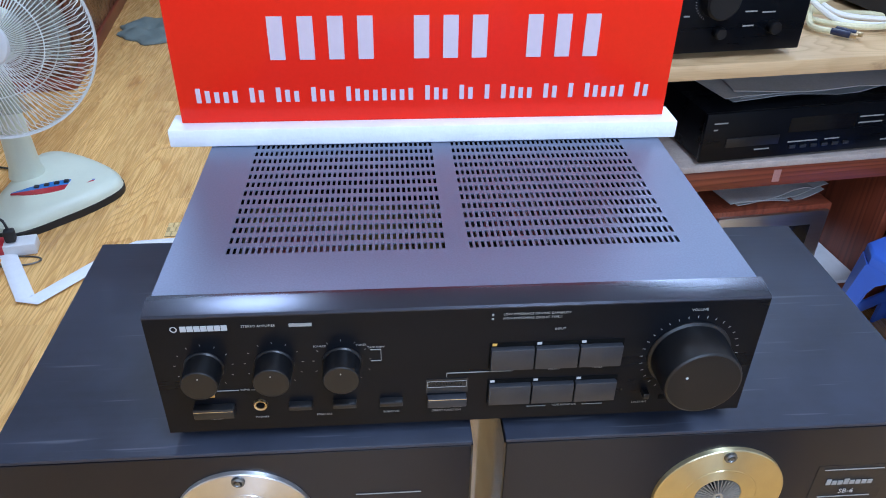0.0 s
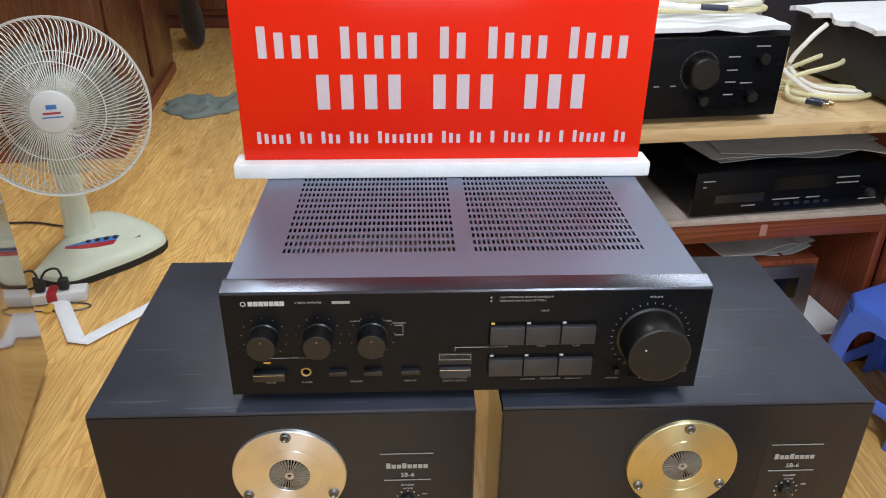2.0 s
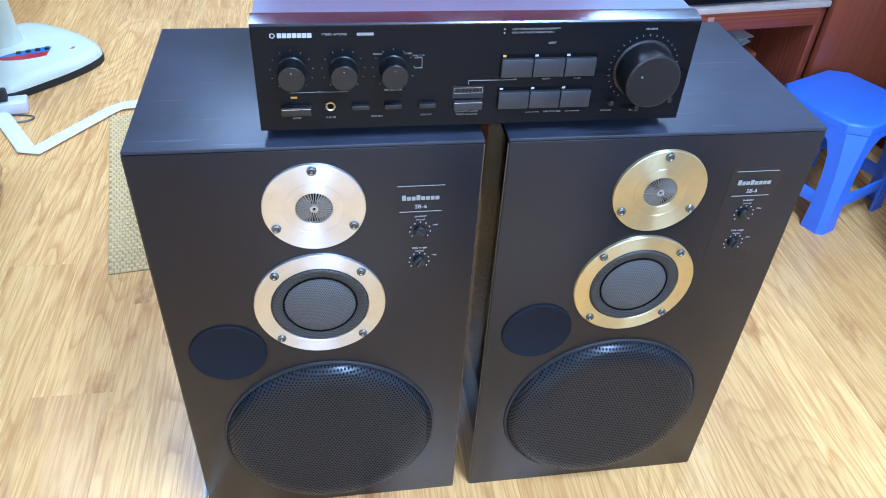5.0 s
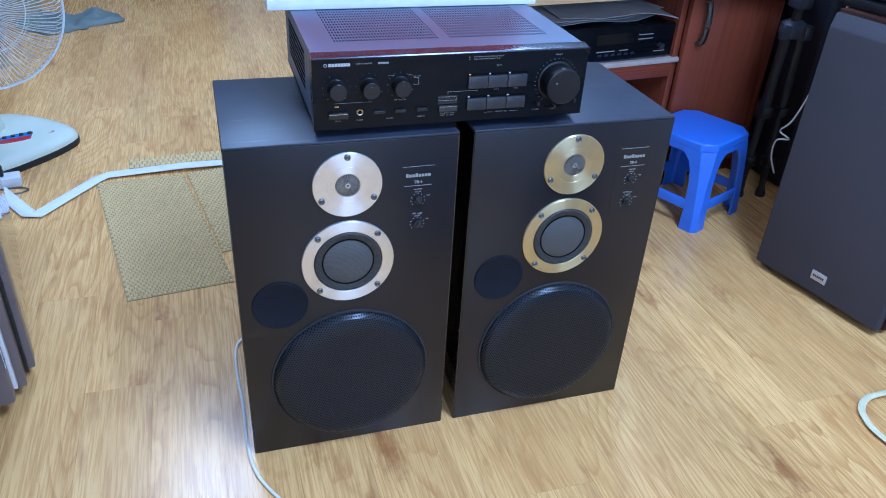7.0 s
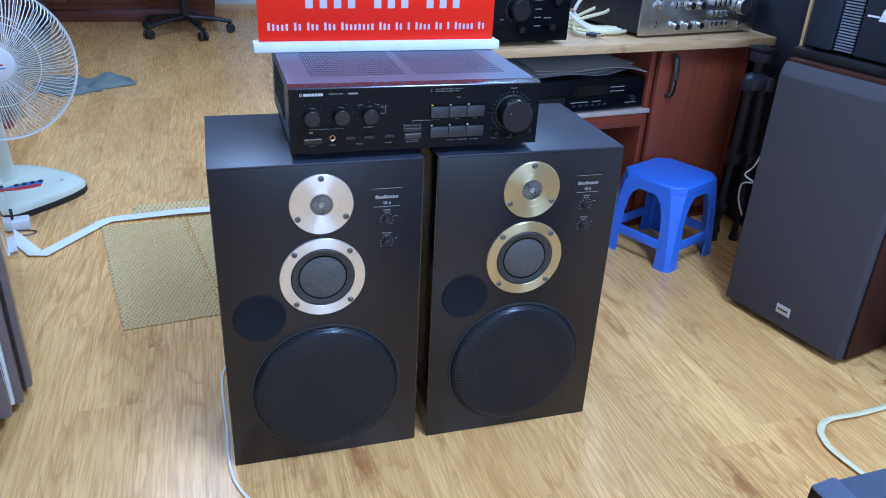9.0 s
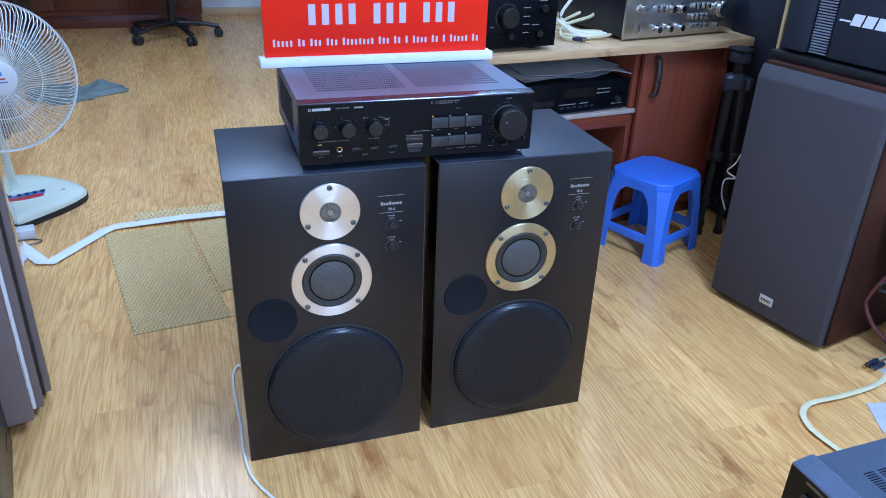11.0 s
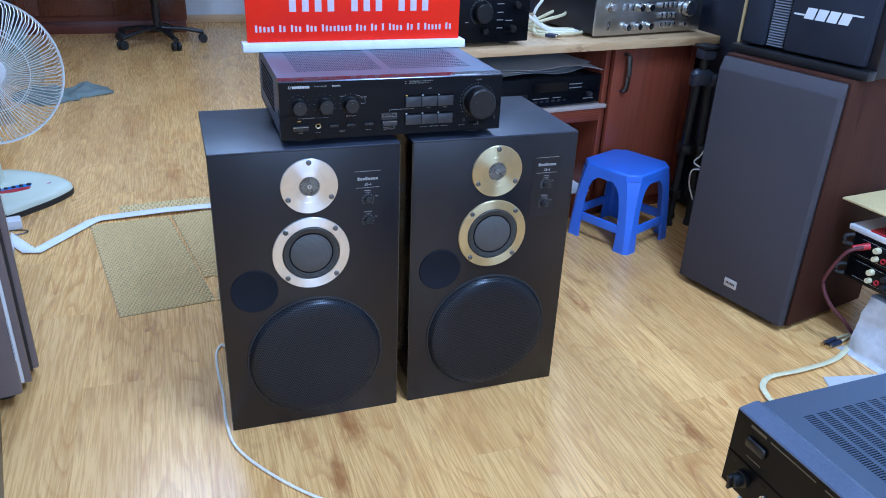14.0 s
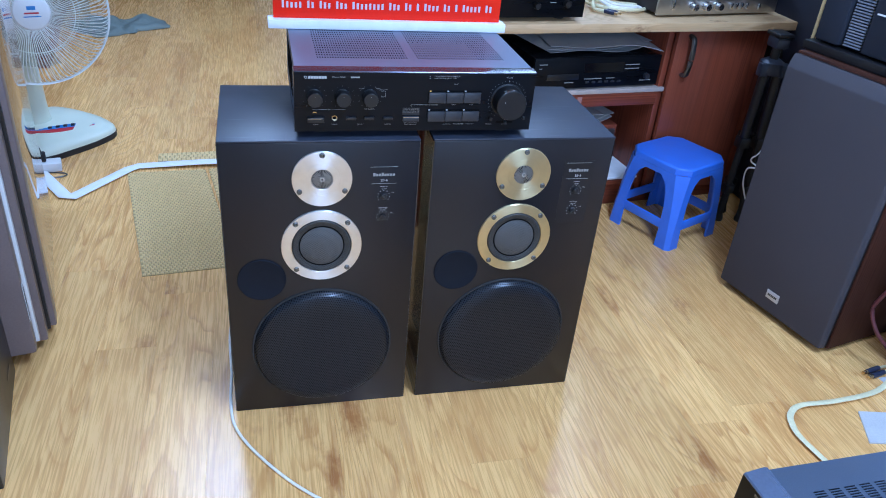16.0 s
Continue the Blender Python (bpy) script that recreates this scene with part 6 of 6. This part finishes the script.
def tripod():
    th = thing("tripod", pose(1.285, 1.125, 0), "folded black tripod standing on the floor", "tripod")
    for k in range(3):
        a = radians(200 + 120 * k)
        dx, dy = math.cos(a), math.sin(a)
        lg = part("leg", cyl(B(), (dx * 0.030, dy * 0.030, 0.27), (dx * 0.022, dy * 0.022, 0.50), 0.014, None, 14), M["black"], th)
        part("lower_leg", cyl(B(), (dx * 0.040, dy * 0.040, 0.02), (dx * 0.030, dy * 0.030, 0.275), 0.010, None, 12), M["rubber"], th)
        part("leg_lock", box(B(), dx * 0.030 - 0.018, dy * 0.030 - 0.018, 0.255, dx * 0.030 + 0.018, dy * 0.030 + 0.018, 0.290, 0.004), M["black"], th)
        part("leg_lock", box(B(), dx * 0.036 - 0.016, dy * 0.036 - 0.016, 0.10, dx * 0.036 + 0.016, dy * 0.036 + 0.016, 0.13, 0.004), M["black"], th)
        part("foot", lathe(B(), [(0, 0), (0.014, 0), (0.016, 0.006), (0.012, 0.024), (0, 0.024)], pose(dx * 0.041, dy * 0.041, 0), 14), M["rubber"], th)
        part("hinge", box(B(), dx * 0.035 - 0.016, dy * 0.035 - 0.012, 0.485, dx * 0.035 + 0.016, dy * 0.035 + 0.012, 0.525, 0.005), M["tripod_lit"], th)
    part("collar", lathe(B(), [(0, 0.49), (0.034, 0.49), (0.038, 0.50), (0.036, 0.525), (0.020, 0.535), (0, 0.535)], None, 24), M["tripod_lit"], th)
    part("column", cyl(B(), (0, 0, 0.53), (0, 0, 0.575), 0.013), M["black"], th)
    part("head", box(B(), -0.022, -0.026, 0.568, 0.022, 0.026, 0.600, 0.006), M["tripod_lit"], th)
    part("plate", box(B(), -0.026, -0.032, 0.601, 0.026, 0.032, 0.613, 0.003), M["black"], th)
    part("pan_handle", tube(B(), [(0.0, 0.02, 0.585), (0.05, 0.05, 0.56), (0.09, 0.09, 0.49)], 0.006, 10), M["rubber"], th)


tripod()
M["bag"] = plain("black_nylon", (0.016, 0.019, 0.036), 0.6, fine=300, bump=0.4)
def fabric_case(x0, y0, x1, y1, h, label):
    th = thing("black_case", pose(x0, y0, 0), label, "case", "black cases")
    w, d = x1 - x0, y1 - y0
    part("body", box(B(), 0, 0, 0, w, d, h, 0.02, 3), M["bag"], th)
    part("zip", box(B(), -0.0015, d * 0.5 - 0.006, 0.03, 0.0, d * 0.5 + 0.006, h - 0.03), M["rubber"], th)
    part("carry_strap", tube(B(), [(-0.001, d * 0.3, h * 0.55), (-0.02, d * 0.36, h * 0.60), (-0.02, d * 0.64, h * 0.60), (-0.001, d * 0.7, h * 0.55)], 0.004, 8, 0.012), M["rubber"], th)


fabric_case(1.40, 1.12, 1.84, 1.62, 0.98, "tall black fabric case standing beside the desk")
fabric_case(1.50, 0.80, 1.86, 1.085, 1.05, "tall black fabric case behind the walnut loudspeaker")
solid("tied_cable", tube(B(), [(1.21, 0.825, 0.667), (1.175, 0.815, 0.672), (1.168, 0.83, 0.60), (1.172, 0.87, 0.45), (1.165, 0.90, 0.34), (1.158, 0.925, 0.30), (1.172, 0.90, 0.285), (1.160, 0.93, 0.27), (1.168, 0.94, 0.22), (1.185, 0.93, 0.17)], 0.0023, 8), M["white"], "thin white cable knotted beside the loudspeaker", "cable")
solid("cream_board", box(B(), 1.131, 0.800, 0.0, 1.40, 0.812, 1.15, 0.002), M["cardboard"], "thin cream board standing behind the stacked loudspeakers", "board")
solid("flat_case", box(B(), 1.02, 1.80, 0.0, 2.05, 2.05, 1.05, 0.012, 2), M["bag"], "wide black padded case standing behind the desk", "case")
sv = B()
box(sv, 1.0, 1.785, 1.051, 2.07, 2.07, 1.075, 0.006)
solid("foam_sheet", sv, M["foam"], "white foam sheet laid on the black case", "foam sheet")


# ---- far end of the room ----
M["rosewood"] = wood("dark_rosewood", (0.16, 0.045, 0.025), (0.10, 0.025, 0.015), (0.04, 0.010, 0.007), 0.35, "x", "object", 1.5, False)
M["rosewood_z"] = wood("dark_rosewood_upright", (0.15, 0.050, 0.024), (0.09, 0.027, 0.013), (0.04, 0.010, 0.007), 0.25, "z", "object", 1.5, False)
sb = thing("sideboard", pose(-1.30, 5.18, 0), "long dark red wooden sideboard against the far wall", "cabinet")
part("body", box(B(), -0.8, -0.20, 0.09, 1.09, 0.20, 0.80, 0.003), M["rosewood"], sb)
part("plinth", box(B(), -0.8, -0.17, 0.0, 1.08, 0.20, 0.0895, 0.001), M["rosewood"], sb)
for k in range(4):
    part("door", box(B(), -0.785 + k * 0.468, -0.218, 0.13, -0.325 + k * 0.468, -0.201, 0.78, 0.003), M["rosewood_z"], sb)
dk = thing("cabinet", pose(0.42, 4.95, 0), "dark purple-brown cabinet standing at the far end", "cabinet")
part("body", box(B(), 0.0, -0.1, 0.02, 0.95, 0.40, 1.3, 0.004), M["plum"], dk)
part("yellow_strip", box(B(), 0.01, -0.112, 0.0, 0.94, -0.10, 0.018), M["led"], dk, "yellow strip along the foot")
part("door", box(B(), 0.02, -0.118, 0.06, 0.47, -0.1005, 1.26, 0.003), M["vinyl"], dk)
part("door", box(B(), 0.48, -0.118, 0.06, 0.93, -0.1005, 1.26, 0.003), M["vinyl"], dk)
wd = thing("wardrobe", pose(-1.075, 2.62, 0, 0, 0, 6.5), "tall dark wooden wardrobe with panelled side", "wardrobe")
part("body", box(B(), -0.60, 0.0, 0.05, 0.0, 1.30, 2.1, 0.004), M["rosewood_z"], wd)
part("plinth", box(B(), -0.60, 0.0, 0.0, 0.008, 1.31, 0.0495, 0.002), M["cherry_x"], wd, "reddish plinth strip")
for y in (0.10, 0.72):
    part("door", box(B(), 0.0005, y, 0.12, 0.014, y + 0.54, 2.02, 0.004), M["rosewood_z"], wd)
ds = thing("metal_dish", pose(-1.25, 4.45, 0.175, 80, 0, 85), "round dull metal dish leaning near the cabinets", "dish")
part("bowl", lathe(B(), [(0, -0.03), (0.08, -0.024), (0.14, -0.004), (0.165, 0.012), (0.17, 0.010), (0.14, -0.010), (0.08, -0.030), (0, -0.036)], None, 40), M["steel"], ds)


def office_chair():
    th = thing("office_chair", pose(-0.41, 4.60, 0, 0, 0, -16), "black office chair on a five-star castor base", "chair")
    for k in range(5):
        a = radians(72 * k + 20)
        dx, dy = math.cos(a), math.sin(a)
        ar = part("star_arm", tube(B(), [(0, 0, 0.105), (dx * 0.15, dy * 0.15, 0.095), (dx * 0.29, dy * 0.29, 0.070)], 0.014, 8, 0.020), M["black"], th)
        part("castor_stem", cyl(B(), (dx * 0.285, dy * 0.285, 0.045), (dx * 0.285, dy * 0.285, 0.075), 0.010), M["black"], ar)
        for s in (-1, 1):
            c = Vector((dx * 0.285, dy * 0.285, 0.029)) + Vector((-dy, dx, 0)) * 0.016 * s
            part("wheel", cyl(B(), c - Vector((-dy, dx, 0)) * 0.011, c + Vector((-dy, dx, 0)) * 0.011, 0.029, None, 20, 0.004), M["rubber"], ar)
    part("gas_lift", cyl(B(), (0, 0, 0.08), (0, 0, 0.40), 0.026), M["black"], th)
    part("seat", box(B(), -0.24, -0.24, 0.40, 0.24, 0.24, 0.48, 0.03, 3), M["bag"], th)
    part("backrest", moved(box(B(), -0.22, -0.03, 0.0, 0.22, 0.03, 0.52, 0.025, 3), pose(0, 0.25, 0.52, -8, 0, 0)), M["bag"], th)
    part("back_bar", tube(B(), [(0, 0.15, 0.40), (0, 0.27, 0.42), (0, 0.285, 0.60)], 0.012, 8, 0.03), M["black"], th)


office_chair()
gb = thing("paper_box", pose(0.19, 2.05, 0, 0, 0, 9), "small carton with green and white print behind the desk", "box")
part("body", box(B(), -0.10, -0.12, 0.0, 0.10, 0.12, 0.46, 0.003), M["white"], gb)
part("green_print", box(B(), -0.09, -0.10, 0.4602, 0.04, 0.10, 0.4615), M["green"], gb)


# ---- wooden floor, laid last ----
PW, PL, GAP = 0.125, 1.2, 0.0002
floor = solid("floor", box(B(), X0 - 0.15, Y0 - 0.15, -0.10, X1 + 0.15, Y1 + 0.15, -0.006), M["seam"], "light oak laminate floor with long planks and knots", "floor", "structure", smooth=0)
known_joint = {-5: 0.635, -4: 0.845, 6: 0.272}
plank_mesh = {}
rest = B()
rs = random.Random(11)


def plank_verts(hx, hy):
    c = 0.0002
    return [(-hx, -hy, -0.0055), (hx, -hy, -0.0055), (hx, hy, -0.0055), (-hx, hy, -0.0055), (-hx, -hy, -c), (hx, -hy, -c), (hx, hy, -c), (-hx, hy, -c), (-hx + c, -hy + c, 0), (hx - c, -hy + c, 0), (hx - c, hy - c, 0), (-hx + c, hy - c, 0)]


PLANK_FACES = [(8, 9, 10, 11), (4, 5, 9, 8), (5, 6, 10, 9), (6, 7, 11, 10), (7, 4, 8, 11), (0, 1, 5, 4), (1, 2, 6, 5), (2, 3, 7, 6), (3, 0, 4, 7)]
for col in range(-19, 19):
    cx = 0.043 + (col + 0.5) * PW
    if cx < X0 or cx > X1:
        continue
    joint = known_joint.get(col, rs.uniform(0, PL))
    row0 = math.floor((Y0 - joint) / PL)
    for row in range(row0, row0 + 9):
        ya, yb = max(joint + row * PL, Y0), min(joint + (row + 1) * PL, Y1)
        if yb - ya < 0.02:
            continue
        hx, hy = PW / 2 - GAP / 2, round((yb - ya) / 2 - GAP / 2, 4)
        near = -1.35 < cx < 1.75 and ya < 5.0 and yb > -0.9
        if near:
            if hy not in plank_mesh:
                me = bpy.data.meshes.new("plank")
                me.from_pydata(plank_verts(hx, hy), [], PLANK_FACES)
                me.materials.append(M["floor"])
                plank_mesh[hy] = me
            ob = new("plank", plank_mesh[hy])
            ob.parent, ob.location = floor, (cx, (ya + yb) / 2, 0)
        else:
            vv = [rest.verts.new((x + cx, y + (ya + yb) / 2, z)) for x, y, z in plank_verts(hx, hy)]
            for f in PLANK_FACES:
                rest.faces.new([vv[i] for i in f])
tagged(part("plank_field", rest, M["floor_far"], floor, "", 0), kind="stuff")
